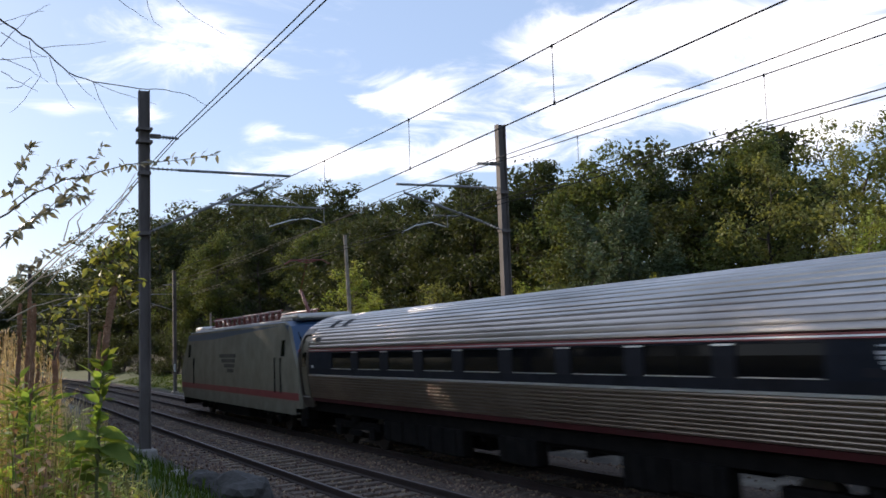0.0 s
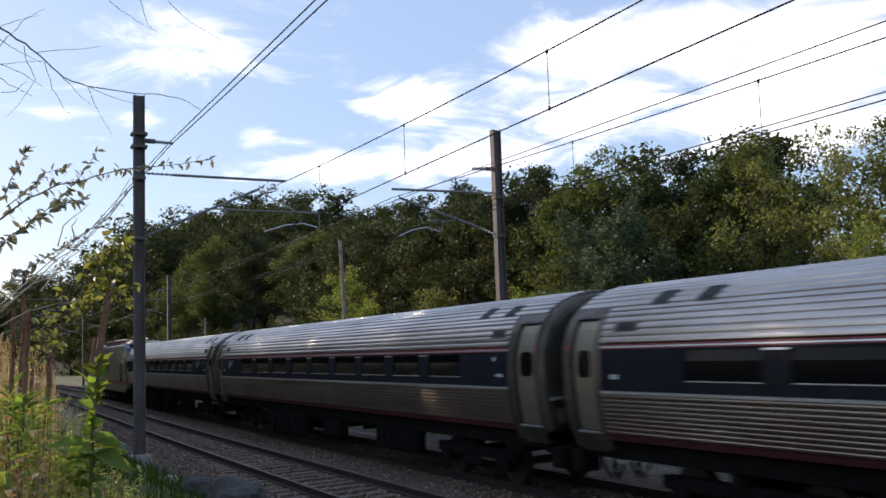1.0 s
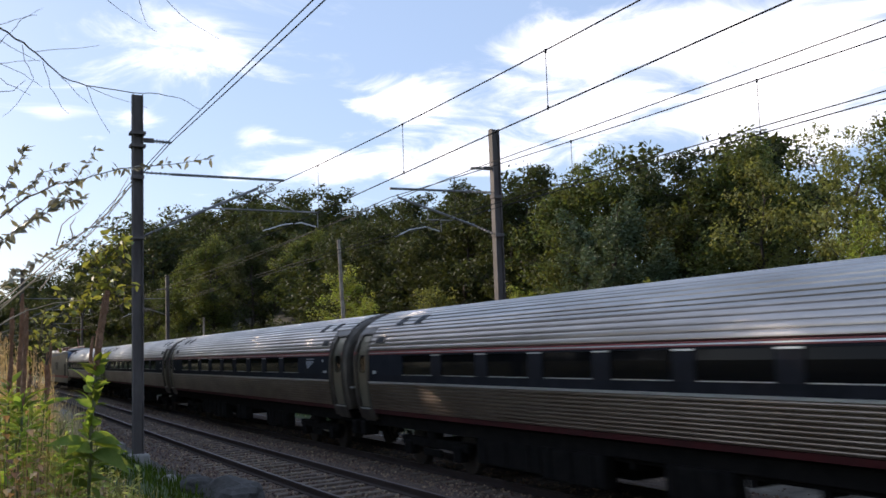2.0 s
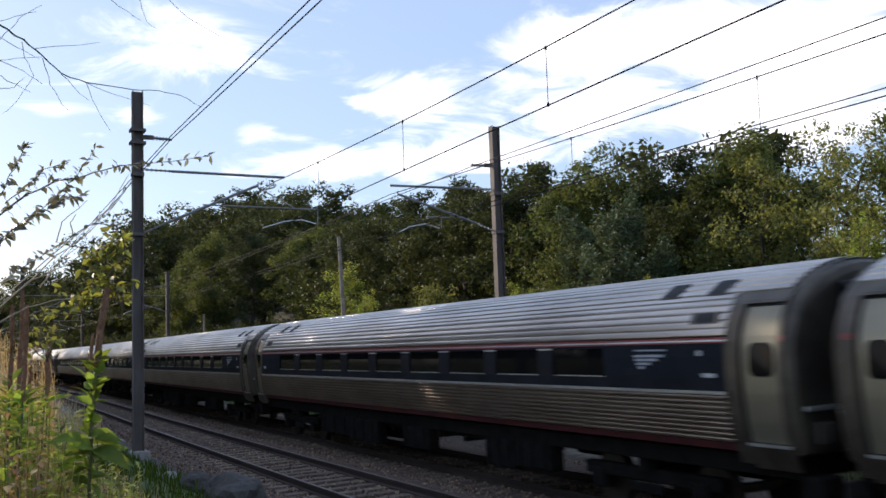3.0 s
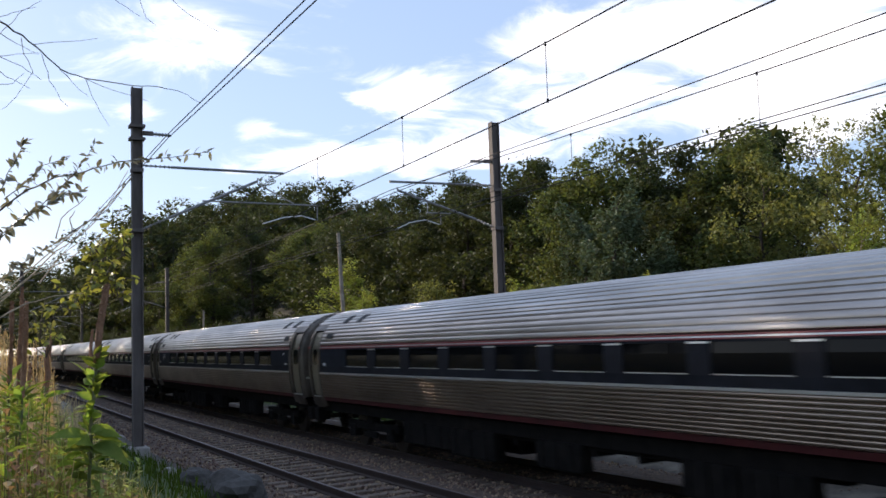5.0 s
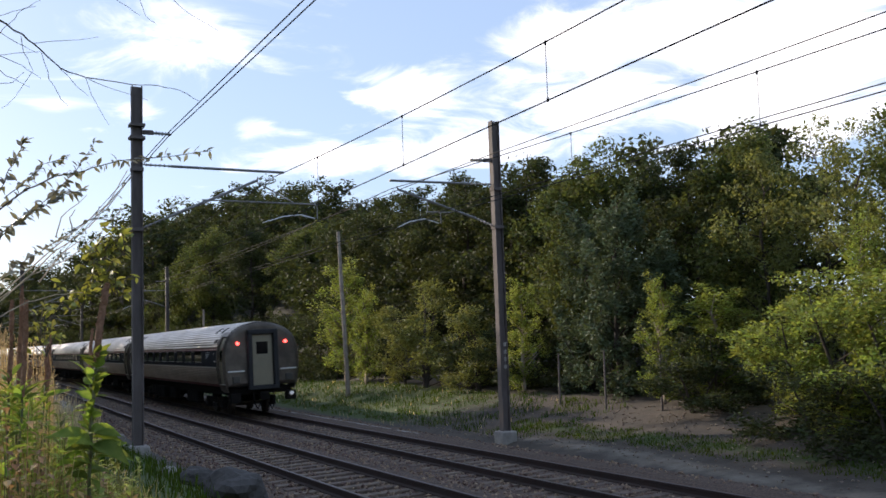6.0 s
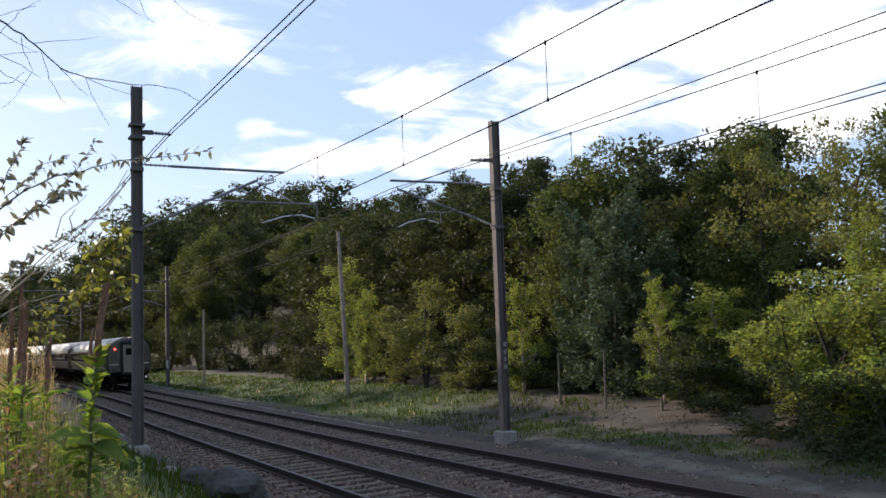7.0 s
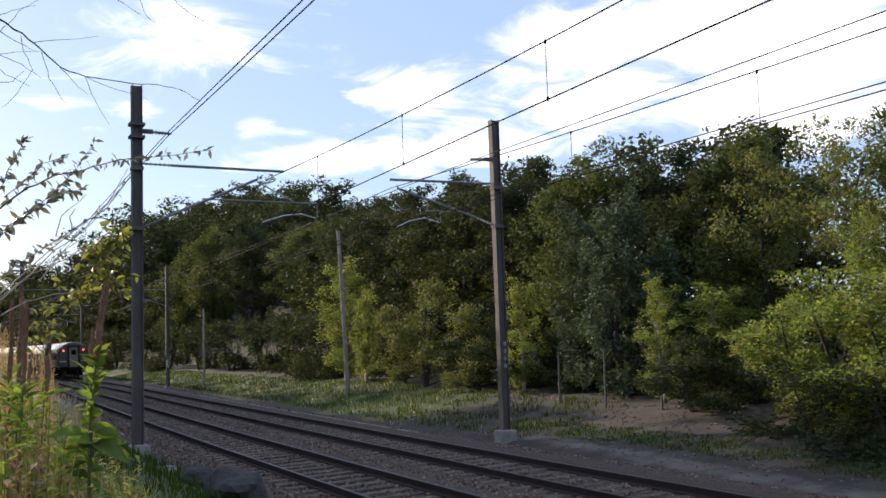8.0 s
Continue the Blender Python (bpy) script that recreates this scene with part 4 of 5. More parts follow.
    p = fresh()
    box(p, (-6.6, -0.6, 3.98), (-5.2, 0.6, 4.06), 0.02)
    tube(p, (-6.7, 0, 4.08), (-5.7, 0, 5.0), 0.06)
    tube(p, (-5.7, 0, 5.0), (-6.6, 0, 6.0), 0.016)
    for y in (-0.35, 0.35):
        tube(p, (-6.6, y, 6.02), (-6.6, -y * 0.01, 5.95), 0.02)
    bent_tube(p, [(-6.6, -0.85, 5.9), (-6.6, -0.6, 6.05), (-6.6, 0.6, 6.05), (-6.6, 0.85, 5.9)], 0.03)
    part("pantograph", p, M_INSUL, root, "raised red-brown pantograph")
    q = fresh()
    box(q, (5.2, -0.6, 3.98), (6.6, 0.6, 4.06), 0.02)
    tube(q, (5.4, 0, 4.1), (6.9, 0, 4.28), 0.05)
    tube(q, (6.9, 0, 4.28), (5.3, 0, 4.36), 0.03)
    bent_tube(q, [(5.3, -0.85, 4.25), (5.3, -0.6, 4.38), (5.3, 0.6, 4.38), (5.3, 0.85, 4.25)], 0.03)
    part("pantograph", q, M_INSUL, root, "folded red-brown pantograph")
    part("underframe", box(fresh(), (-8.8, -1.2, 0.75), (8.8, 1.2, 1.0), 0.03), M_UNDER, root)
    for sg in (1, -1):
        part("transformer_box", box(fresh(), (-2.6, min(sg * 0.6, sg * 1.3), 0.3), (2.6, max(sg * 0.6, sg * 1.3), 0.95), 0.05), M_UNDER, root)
    for x in (5.0, -5.0):
        truck(root, x)
    return root


coach = build_coach()
turned = build_coach(True)
COACHES = [coach, turned] + [copy_thing(turned if k in (5, 6) else coach, Matrix()) for k in range(2, 8)]
LOCO = build_loco()
last = COACHES[-1]
tagged(last, "last stainless steel fluted coach with two red tail lights lit")
for sg in (1, -1):
    t = fresh()
    tube(t, (-12.70, sg * 1.0, 3.02), (-12.79, sg * 1.0, 3.02), 0.075, 0.06, n=14)
    part("tail_light", t, M_TAIL, last, "lit red tail light")
t = fresh()
tube(t, (-12.8, -1.15, 0.88), (-12.9, -1.15, 0.88), 0.09, 0.08, n=14)
part("marker_lamp", t, M_LAMP, last, "white round marker lamp")


def motions():
    """The train runs at a steady speed along the line; every vehicle stands on it over its two bogies."""
    times = [0.2 * i for i in range(41)]
    for i, ob in enumerate(COACHES + [LOCO]):
        shift = T_S0 - 11.47 - 26.0 * i if ob is not LOCO else 18.55
        half = 8.95 if ob is not LOCO else 5.0
        rows = []
        for t in times:
            s = shift + T_V * t - float(np.interp(t, (0.0, 0.4, 1.0, 1.6), (0.70, 0.50, 0.14, 0.0)))
            a, b = place(s + half, 0, 0), place(s - half, 0, 0)
            m = along(s, 0, 0.002, CANT)
            m.translation = (a + b) / 2
            rows.append((t, m))
        walk(ob, rows)

# ---- trees ----


def leaf_cloud(name, centres, spread, count, size, mat, rng, flat=0.75):
    """Many small folded leaves round the given centres, as one mesh."""
    c = np.array(centres)
    w = np.array([s ** 2 for s in spread])
    idx = rng.choice(len(c), count, p=w / w.sum())
    d = rng.normal(size=(count, 3))
    d /= np.linalg.norm(d, axis=1)[:, None]
    rad = np.array(spread)[idx] * (rng.random(count) ** 0.4) * rng.uniform(0.75, 1.12, count)
    p = c[idx] + d * rad[:, None] * np.array([1, 1, flat])
    a = rng.normal(size=(count, 3))
    a[:, 2] *= 0.6
    a /= np.linalg.norm(a, axis=1)[:, None]
    b = np.cross(a, rng.normal(size=(count, 3)))
    b /= np.linalg.norm(b, axis=1)[:, None]
    sz = size * rng.uniform(0.55, 1.35, count)[:, None]
    n = np.cross(a, b)
    v = np.stack([p - a * sz, p + b * sz * 0.45 + n * sz * 0.18, p + a * sz, p - b * sz * 0.45 + n * sz * 0.18], axis=1).reshape(-1, 3)
    me = bpy.data.meshes.new(name)
    me.vertices.add(count * 4)
    me.vertices.foreach_set("co", v.astype(np.float32).ravel())
    me.loops.add(count * 4)
    me.loops.foreach_set("vertex_index", np.arange(count * 4, dtype=np.int32))
    me.polygons.add(count)
    me.polygons.foreach_set("loop_start", np.arange(0, count * 4, 4, dtype=np.int32))
    me.materials.append(mat)
    me.update(calc_edges=True)
    return me


def build_tree(name, seed, height, radius, bare, leaves, size, leaf_mat, bark_mat, label, category="tree", shape="round", stems=1):
    """A tapered trunk with limbs, and a crown of clumps hung on the limb ends."""
    rng = np.random.default_rng(seed)
    root = tagged(new(name), label, category)
    bm = fresh()
    centres, spread = [], []
    for st in range(stems):
        ang0 = rng.uniform(0, 6.28)
        lean = (0.0 if stems == 1 else radius * 0.5)
        pts = []
        for i in range(7):
            u = i / 6
            pts.append(Vector((math.cos(ang0) * lean * u + rng.normal() * 0.02 * height * u, math.sin(ang0) * lean * u + rng.normal() * 0.02 * height * u, -0.5 + (height * 0.93 + 0.5) * u)))
        r0 = height * 0.013 + 0.02
        bent_tube(bm, pts, [r0 * (1.25 - 1.15 * i / 6) for i in range(7)], 7)

        def at(z):
            u = (z + 0.5) / (height * 0.93 + 0.5) * 6
            k = min(5, max(0, int(u)))
            return pts[k].lerp(pts[k + 1], u - k)
        limbs = int(10 + height * 1.6) // (1 if stems == 1 else 2) * (2 if shape == "column" else 1)
        for i in range(limbs):
            u = (i + rng.random()) / limbs
            z = height * (bare + (0.97 - bare) * u)
            if shape == "column":
                reach = radius * (1.0 - u) ** 0.6 * min(1.0, 0.55 + 1.8 * u) * rng.uniform(0.45, 1.1) + 0.10
                rise = 1.1
            elif shape == "bush":
                reach = radius * math.sqrt(max(0.05, 1 - (u * 0.95) ** 2)) * rng.uniform(0.55, 1.1)
                rise = 0.4
            else:
                reach = radius * math.sqrt(max(0.06, 1 - ((u - 0.42) / 0.62) ** 2)) * rng.uniform(0.6, 1.12)
                rise = 0.45
            a = rng.uniform(0, 6.28) if i % 2 else i * 2.4
            base = at(max(0.1, z - reach * rise))
            tip = at(z) + Vector((math.cos(a) * reach, math.sin(a) * reach, rng.uniform(-0.1, 0.25) * reach))
            mid = base.lerp(tip, 0.55) + Vector((0, 0, -0.08 * reach)) + Vector(rng.normal(size=3)) * 0.06 * reach
            rl = r0 * 0.42 * (1 - 0.6 * u)
            bent_tube(bm, [base, mid, tip], [rl, rl * 0.6, rl * 0.2], 5)
            for k in range(3):
                f = (1.0, 0.72, 0.45)[k]
                q = base.lerp(mid, f / 0.55) if f < 0.55 else mid.lerp(tip, (f - 0.55) / 0.45)
                q = q + Vector(rng.normal(size=3)) * radius * 0.14
                centres.append(q)
                spread.append((0.17 + 0.12 * rng.random()) * radius * (1.0 if shape == "round" else 0.8) * (0.55 if shape == "column" else 1) + 0.12)
    part("trunk", bm, bark_mat, root, smooth=True)
    part("crown", leaf_cloud("crown", centres, spread, leaves, size, leaf_mat, rng, 1.5 if shape == "column" else 0.75), None, root)
    return root


def stand(ob, s, lat, scale, turn):
    m = place(s, lat, ground_z(s, lat) - 0.05)
    ob.matrix_basis = Matrix.Translation(m) @ Matrix.Rotation(turn, 4, "Z") @ Matrix.Diagonal((*scale, 1))
    return ob


def plant(ob, s, lat, scale, turn):
    return stand(copy_thing(ob, Matrix()), s, lat, scale, turn)


def build_wood():
    rng = random.Random(8)
    kinds = [
        build_tree("tree", 11, 10.0, 3.1, 0.22, 17000, 0.105, M_LEAF_MID, M_BARK, "leafy broadleaf tree with a dense green crown"),
        build_tree("tree", 12, 10.0, 2.7, 0.18, 16000, 0.10, M_LEAF_SHADED, M_BARK, "dark green broadleaf tree at the edge of the wood"),
        build_tree("tree", 13, 10.0, 3.4, 0.25, 18000, 0.105, M_LEAF_MID, M_BARK, "spreading broadleaf tree with gaps in its green crown"),
        build_tree("tree", 14, 10.0, 2.4, 0.15, 8000, 0.09, M_LEAF_DRY, M_BARK, "thin olive-green broadleaf tree with a light open crown"),
    ]
    # front row: place along the line, lat, height, width factor, kind
    # Kind 1 fills the middle stretch: its darker leaf colour stands in for shade.
    front = ((13.2, -13, 9.3, 0.9, 0), (10.2, -12.8, 9.0, 0.95, 2), (8.4, -13.6, 8.8, 0.8, 1), (5.4, -13.2, 8.9, 1.0, 1), (3.0, -13.5, 8.9, 0.95, 0), (1.2, -12.6, 8.4, 0.85, 3),
             (-0.6, -13.4, 8.4, 0.9, 3), (-2.8, -12.4, 8.0, 0.85, 3), (-5.2, -12.8, 8.4, 0.9, 0), (17.1, -13.5, 10.4, 1.0, 1), (20.4, -14, 10.5, 1.0, 1), (24.5, -13.6, 10.9, 1.0, 1),
             (27.6, -15, 11.4, 1.0, 1), (30.2, -15.8, 11.6, 1.0, 1), (34.2, -16, 11.9, 1.0, 1), (39.4, -16, 12.3, 1.0, 1), (45, -17, 12.6, 1.0, 1),
             )
    front += ((50, -18, 11.6, 1.0, 1), (55, -19, 11.6, 1.0, 1), (62, -20, 11.6, 1.0, 1), (70, -20, 11.8, 1.0, 0), (-8.2, -10.6, 8.8, 0.6, 3),
             (80, -17, 13, 1.0, 1), (88, -15, 13, 1.0, 0), (97, -14, 13, 1.0, 2), (107, -13, 13, 1.0, 1), (-8, -14, 8, 1, 1), (-13, -13, 9, 1, 0), (-19, -13, 9, 1, 2), (-26, -13, 9, 1, 1))
    used = set()
    for s, lat, h, wf, k in front:
        sc = (h / 10 * wf * rng.uniform(0.95, 1.08), h / 10 * wf * rng.uniform(0.95, 1.08), h / 10)
        turn = rng.uniform(0, 6.28)
        if k in used:
            plant(kinds[k], s, lat, sc, turn)
        else:
            stand(kinds[k], s, lat, sc, turn)
            used.add(k)
    # the wood behind: one mass of trees on the hill
    back = [build_tree("tree", 31, 11.0, 3.4, 0.15, 4300, 0.21, M_LEAF_SHADED, M_BARK, "dark green broadleaf tree standing in the wood on the hill"),
            build_tree("tree", 32, 11.0, 3.0, 0.12, 4000, 0.21, M_LEAF_SHADED, M_BARK, "dark green broadleaf tree standing in the wood on the hill"),
            build_tree("tree", 33, 11.0, 3.7, 0.18, 4500, 0.21, M_LEAF_SHADED, M_BARK, "green broadleaf tree standing in the wood on the hill")]
    stand(back[0], 16, -19, (1, 1, 1.0), 1)
    stand(back[1], 8, -20, (1, 1, 0.95), 2)
    stand(back[2], 24, -19.5, (1, 1, 1), 3)
    for row, (lat, step, s0, s1) in enumerate(((-19, 5.2, -30, 60), (-24.5, 6, -20, 200), (-31, 7, 55, 240), (-39, 8.5, 80, 230), (-50, 11, 110, 250), (-15, 7.5, 116, 250), (-9, 9, 236, 400), (-20, 12, 240, 400))):
        s = s0
        while s < s1:
            if (lat == -19 and 1 < s < 7.5) or (lat == -24.5 and 5.5 < s < 14):     # a gap that lets the sky through
                s += step
                continue
            jl = lat + rng.uniform(-1.8, 1.8)
            h = rng.uniform(0.86, 1.14) * (0.82 + 0.2 * smoothstep(42, 62, s)) * (1.1 if s > 90 else 1)
            h *= 1.35 if lat == -15 else float(np.interp(s, (236, 300, 400), (1.35, 0.95, 0.7))) if s > 235 else 1.0
            h *= 0.68 if s < -3 else 1.0
            plant(back[rng.randrange(3)], s + rng.uniform(-1.5, 1.5), jl, (h * 1.1, h * 1.1, h), rng.uniform(0, 6.28))
            s += step * rng.uniform(0.85, 1.2)
    # unseen tall trees added on the near side to shade the line, and the wood's end
    shade = [(13 + 4.6 * i, 17.2 + 0.8 * (i % 2), (1.4 if i < 2 else 1.9 if i < 8 else 1.5 + 0.09 * ((i * 7) % 4)) * (1 - 0.2 * smoothstep(30, 44, i))) for i in range(46)] + [(36 + 7.5 * i, 23.5, 1.85) for i in range(8)]
    for s, lat, k in shade + [(-34, 21, 1.1), (-27, 25, 1.2), (-20, 27, 1.2), (-40, 15, 1.1), (-46, 9, 1.0), (330, 3, 0.9), (345, 12, 0.9), (345, -5, 0.9), (350, 21, 0.9), (360, 30, 0.9)]:
        plant(back[rng.randrange(3)], s, lat, (min(1.5, k * 0.95), min(1.5, k * 0.95), k), rng.uniform(0, 6.28))
    # low growth in front
    birch = build_tree("sapling", 41, 6.6, 1.2, 0.12, 8000, 0.055, M_LEAF_SUNLIT, M_BIRCH, "slender sunlit birch sapling with yellow-green leaves", "sapling", "column")
    stand(birch, 30.6, -8.8, (1.75, 1.75, 1.06), 0.4)
    plant(birch, 26.6, -8.4, (0.95, 0.95, 0.8), 2.2)
    plant(birch, 10.4, -8.6, (0.9, 0.9, 0.68), 4.0)
    plant(birch, 2.2, -8.8, (0.8, 0.8, 0.62), 5.2)
    plant(birch, -5.2, -9.4, (0.75, 0.75, 0.80), 1.2)
    plant(birch, -7.6, -9.0, (1.0, 1.0, 0.78), 2.9)
    plant(birch, -8.9, -8.6, (1.1, 1.1, 0.92), 0.7)
    plant(birch, 0.6, -9.6, (1.3, 1.3, 0.55), 3.3)
    cedar = build_tree("evergreen", 42, 7.4, 1.7, 0.03, 12000, 0.075, M_LEAF_PINE, M_BARK, "dark blue-green columnar evergreen beside the bank", "tree", "column")
    stand(cedar, 5.5, -9.6, (1.1, 1.1, 1.0), 0)
    plant(cedar, 7.8, -10.0, (1.05, 1.05, 0.95), 2)
    plant(cedar, 3.6, -10.2, (1.0, 1.0, 0.72), 4)
    bush = build_tree("bush", 43, 4.6, 2.1, 0.05, 8000, 0.075, M_LEAF_SUNLIT, M_BARK, "large fresh green bush with leafy upright shoots", "bush", "bush", 3)
    stand(bush, -3.4, -8.6, (0.85, 0.85, 0.62), 0)
    plant(bush, -5.0, -8.6, (0.9, 0.9, 0.78), 2)
    plant(bush, -7.0, -8.2, (0.95, 0.95, 0.74), 3)
    plant(bush, -9.2, -8.4, (1.0, 1.0, 0.86), 4)
    dry = build_tree("bush", 44, 5.0, 1.9, 0.1, 5200, 0.085, M_LEAF_DRY, M_BARK, "olive-brown bush with thin twiggy top", "bush", "bush", 3)
    stand(dry, 19.6, -8.6, (1.05, 1.05, 1.05), 0)
    plant(dry, 22.5, -9.0, (0.8, 0.8, 0.8), 2)
    plant(dry, 14.8, -9.0, (0.8, 0.8, 0.75), 3)
    dark = build_tree("bush", 45, 3.2, 1.9, 0.0, 5000, 0.085, M_LEAF_SHADED, M_BARK, "low dark green bush at the foot of the wood", "bush", "bush", 3)
    stand(dark, 12.4, -9.4, (1, 1, 0.9), 0)
    for s, lat, h in ((16.8, -9.6, 0.8), (27.5, -10.4, 0.8), (34, -10.6, 1.3), (38, -10.2, 1.4), (43, -11, 1.3), (49, -11, 1.5), (56, -11, 1.4), (64, -10.5, 1.5), (72, -9.5, 1.4), (9.6, -10.6, 0.7), (0.4, -9.4, 0.7), (-0.4, -7.8, 0.5), (-5.6, -6.9, 0.55),
                      (-8.0, -6.7, 0.6), (-10.5, -7, 0.7), (84, -9, 1.5), (96, -8.5, 1.5), (110, -8, 1.6), (125, -8, 1.7), (145, -8, 2.0), (165, -7, 2.0), (190, -7, 2.2)):
        plant(dark, s, lat, (1.1 * max(0.8, h * 0.8), 1.1 * max(0.8, h * 0.8), h), rng.uniform(0, 6.28))


build_wood()

# ---- far-side posts ----


def wooden_post(name, s, lat, h, r, lean, label, category, mat):
    root = tagged(new(name), label, category)
    root.location = place(s, lat, ground_z(s, lat))
    bm = fresh()
    bent_tube(bm, [(0, 0, -0.5), (lean * 0.5, 0, h * 0.5), (lean, 0, h)], [r * 1.15, r, r * 0.8], 10)
    part("shaft", bm, mat, root)
    return root


wooden_post("utility_pole", 23.7, -6.3, 8.3, 0.11, -0.34, "leaning weathered bare wooden pole at the verge", "pole", M_BIRCH)
for s, lat, h in ((3.7, -7.6, 1.9), (6.4, -7.6, 1.8), (1.0, -7.7, 1.7), (52.4, -5.4, 5.8)):
    wooden_post("fence_post", s, lat, h, 0.035 if h < 3 else 0.09, 0.02, "thin grey fence post on the bank", "post", M_POLE if h < 3 else M_BIRCH)

# ---- foreground growth on the near bank ----
M_TWIG = material("bare_twig", (0.075, 0.058, 0.05), 0.85, 0, (0.10, 0.08, 0.065), 20.0, bump=0.3, bump_scale=90)
M_STRAW = material("dry_stem", (0.50, 0.41, 0.29), 0.8, 0, (0.36, 0.28, 0.2), 14.0, island=0.2)
M_SEED = material("brown_seed_head", (0.42, 0.22, 0.135), 0.9, 0, (0.26, 0.13, 0.08), 60.0, bump=0.9, bump_scale=160)
M_WEED = material("weed_leaf", (0.125, 0.205, 0.038), 0.7, 0, (0.22, 0.28, 0.07), 16.0, bump=0.3, bump_scale=80, obj_random=0.35, spec=0.15, transl=0.5)
M_STALK = material("green_stalk", (0.10, 0.125, 0.045), 0.8, 0, (0.17, 0.15, 0.07), 25.0, bump=0.3, bump_scale=120)
M_TANGLE = material("undergrowth_leaf", (0.21, 0.29, 0.07), 0.65, 0, (0.38, 0.37, 0.13), 6.0, island=0.6, spec=0.3, transl=0.45)
M_DEADLEAF = material("dead_leaf", (0.34, 0.20, 0.12), 0.85, 0, (0.52, 0.37, 0.23), 9.0, island=0.5, spec=0.15, transl=0.25)
M_YELLOW = material("yellowing_leaf", (0.19, 0.23, 0.06), 0.5, 0, (0.27, 0.26, 0.07), 20.0, obj_random=0.3, transl=0.45)
M_GREYLEAF = material("grey_green_leaf", (0.20, 0.20, 0.155), 0.35, 0, (0.34, 0.31, 0.27), 20.0, obj_random=0.45, transl=0.2)
M_GRASS = material("grass_blade", (0.19, 0.21, 0.08), 0.75, 0, (0.32, 0.29, 0.14), 5.0, island=0.45, spec=0.15, transl=0.48)
M_VERGE = material("verge_blade", (0.036, 0.078, 0.010), 0.8, 0, (0.085, 0.11, 0.018), 0.7, island=0.35, transl=0.35, spec=0.08)
M_DRYGRASS = material("dry_grass_blade", (0.58, 0.47, 0.31), 0.7, 0, (0.44, 0.34, 0.22), 5.0, island=0.35, transl=0.42)


def spot(bearing, rise, d):
    """A point seen from the eye at a bearing and a rise, in degrees, d metres off."""
    b, e = radians(bearing), radians(rise)
    return Vector(EYE) + Vector((math.sin(b) * math.cos(e), math.cos(b) * math.cos(e), math.sin(e))) * d


def leaf_mesh(name, length, width, mat, droop=0.25, fold=0.25):
    """A pointed leaf along x with a folded midrib and a drooping tip."""
    v, f = [], []
    prof = (0.06, 0.55, 0.95, 1.0, 0.8, 0.42, 0.03)
    for i, w in enumerate(prof):
        u = i / 6
        z = -droop * length * u * u
        v += [(u * length, -w * width / 2, z + fold * w * width / 2), (u * length, 0, z), (u * length, w * width / 2, z + fold * w * width / 2)]
    for i in range(6):
        k = i * 3
        f += [(k, k + 3, k + 4, k + 1), (k + 1, k + 4, k + 5, k + 2)]
    return mesh_of(name, v, f, mat, True)


LEAF_GREY = leaf_mesh("leaf", 0.038, 0.0145, M_GREYLEAF)
LEAF_YELLOW = leaf_mesh("leaf", 0.042, 0.021, M_YELLOW)
LEAF_WEED = leaf_mesh("leaf", 0.16, 0.072, M_WEED, 0.45, 0.4)
LEAF_BRACT = leaf_mesh("leaf", 0.075, 0.036, M_WEED, 0.2, 0.4)
LEAF_SLIM = leaf_mesh("leaf", 0.115, 0.026, M_WEED, 0.3)
frng = random.Random(21)


def leaf_at(parent, me, p, aim, size=1.0):
    o = new("leaf", me)
    o.parent = parent
    q = Vector(aim).to_track_quat("X", "Z")
    o.matrix_basis = Matrix.LocRotScale(p, q @ Euler((frng.uniform(-1.2, 1.2), 0, 0)).to_quaternion(), Vector((size, size, size)))
    return o


def wander(pts, k, jitter):
    """Points with more points between them, shaken a little."""
    out = []
    for a, b in zip(pts, pts[1:]):
        for i in range(k):
            out.append(a.lerp(b, i / k) + Vector([frng.uniform(-jitter, jitter) for _ in range(3)]))
    return out + [pts[-1]]


def branch(rows, r0, r1, mat, label, name="bare_twig", category="twig", leaves=0, me=None, start=0.15):
    pts = wander([spot(*q) for q in rows], 3, 0.003)
    root = tagged(new(name), label, category)
    n = len(pts)
    part("stem", bent_tube(fresh(), pts, [r0 + (r1 - r0) * i / (n - 1) for i in range(n)], 6), mat, root, smooth=True)
    for i in range(leaves):
        u = (start + (1 - start) * (i + frng.random()) / leaves) * (n - 1)
        k = min(n - 2, int(u))
        p = pts[k].lerp(pts[k + 1], u - k)
        d = (pts[k + 1] - pts[k]).normalized()
        aim = d * 0.5 + Vector([frng.uniform(-1, 1), frng.uniform(-1, 1), frng.uniform(-0.9, 0.8)])
        leaf_at(root, me, p, aim, frng.uniform(0.65, 1.25))
    return root


TWIG, LEAFY, DRY = "thin bare brown twig hanging from above", "thin brown branch with small grey-green leaves", "long dry straw-coloured stem leaning over the bank"
branch(((-25.97, 18.45, 4.20), (-24.84, 17.85, 4.31), (-23.68, 17.17, 4.42), (-22.66, 16.42, 4.53), (-21.63, 15.53, 4.64), (-20.37, 15.13, 4.76), (-17.84, 14.89, 4.87), (-16.43, 14.89, 4.98), (-15.16, 14.68, 5.09), (-14.05, 14.08, 5.20)), 0.0040, 0.0012, M_TWIG, TWIG)
branch(((-23.10, 16.77, 4.40), (-21.33, 17.03, 4.50), (-19.67, 17.36, 4.60)), 0.0015, 0.0007, M_TWIG, TWIG)
branch(((-23.74, 17.07, 4.40), (-23.53, 16.20, 4.35), (-23.09, 15.34, 4.30), (-23.95, 13.93, 4.25), (-24.66, 13.22, 4.20)), 0.0015, 0.0007, M_TWIG, TWIG)
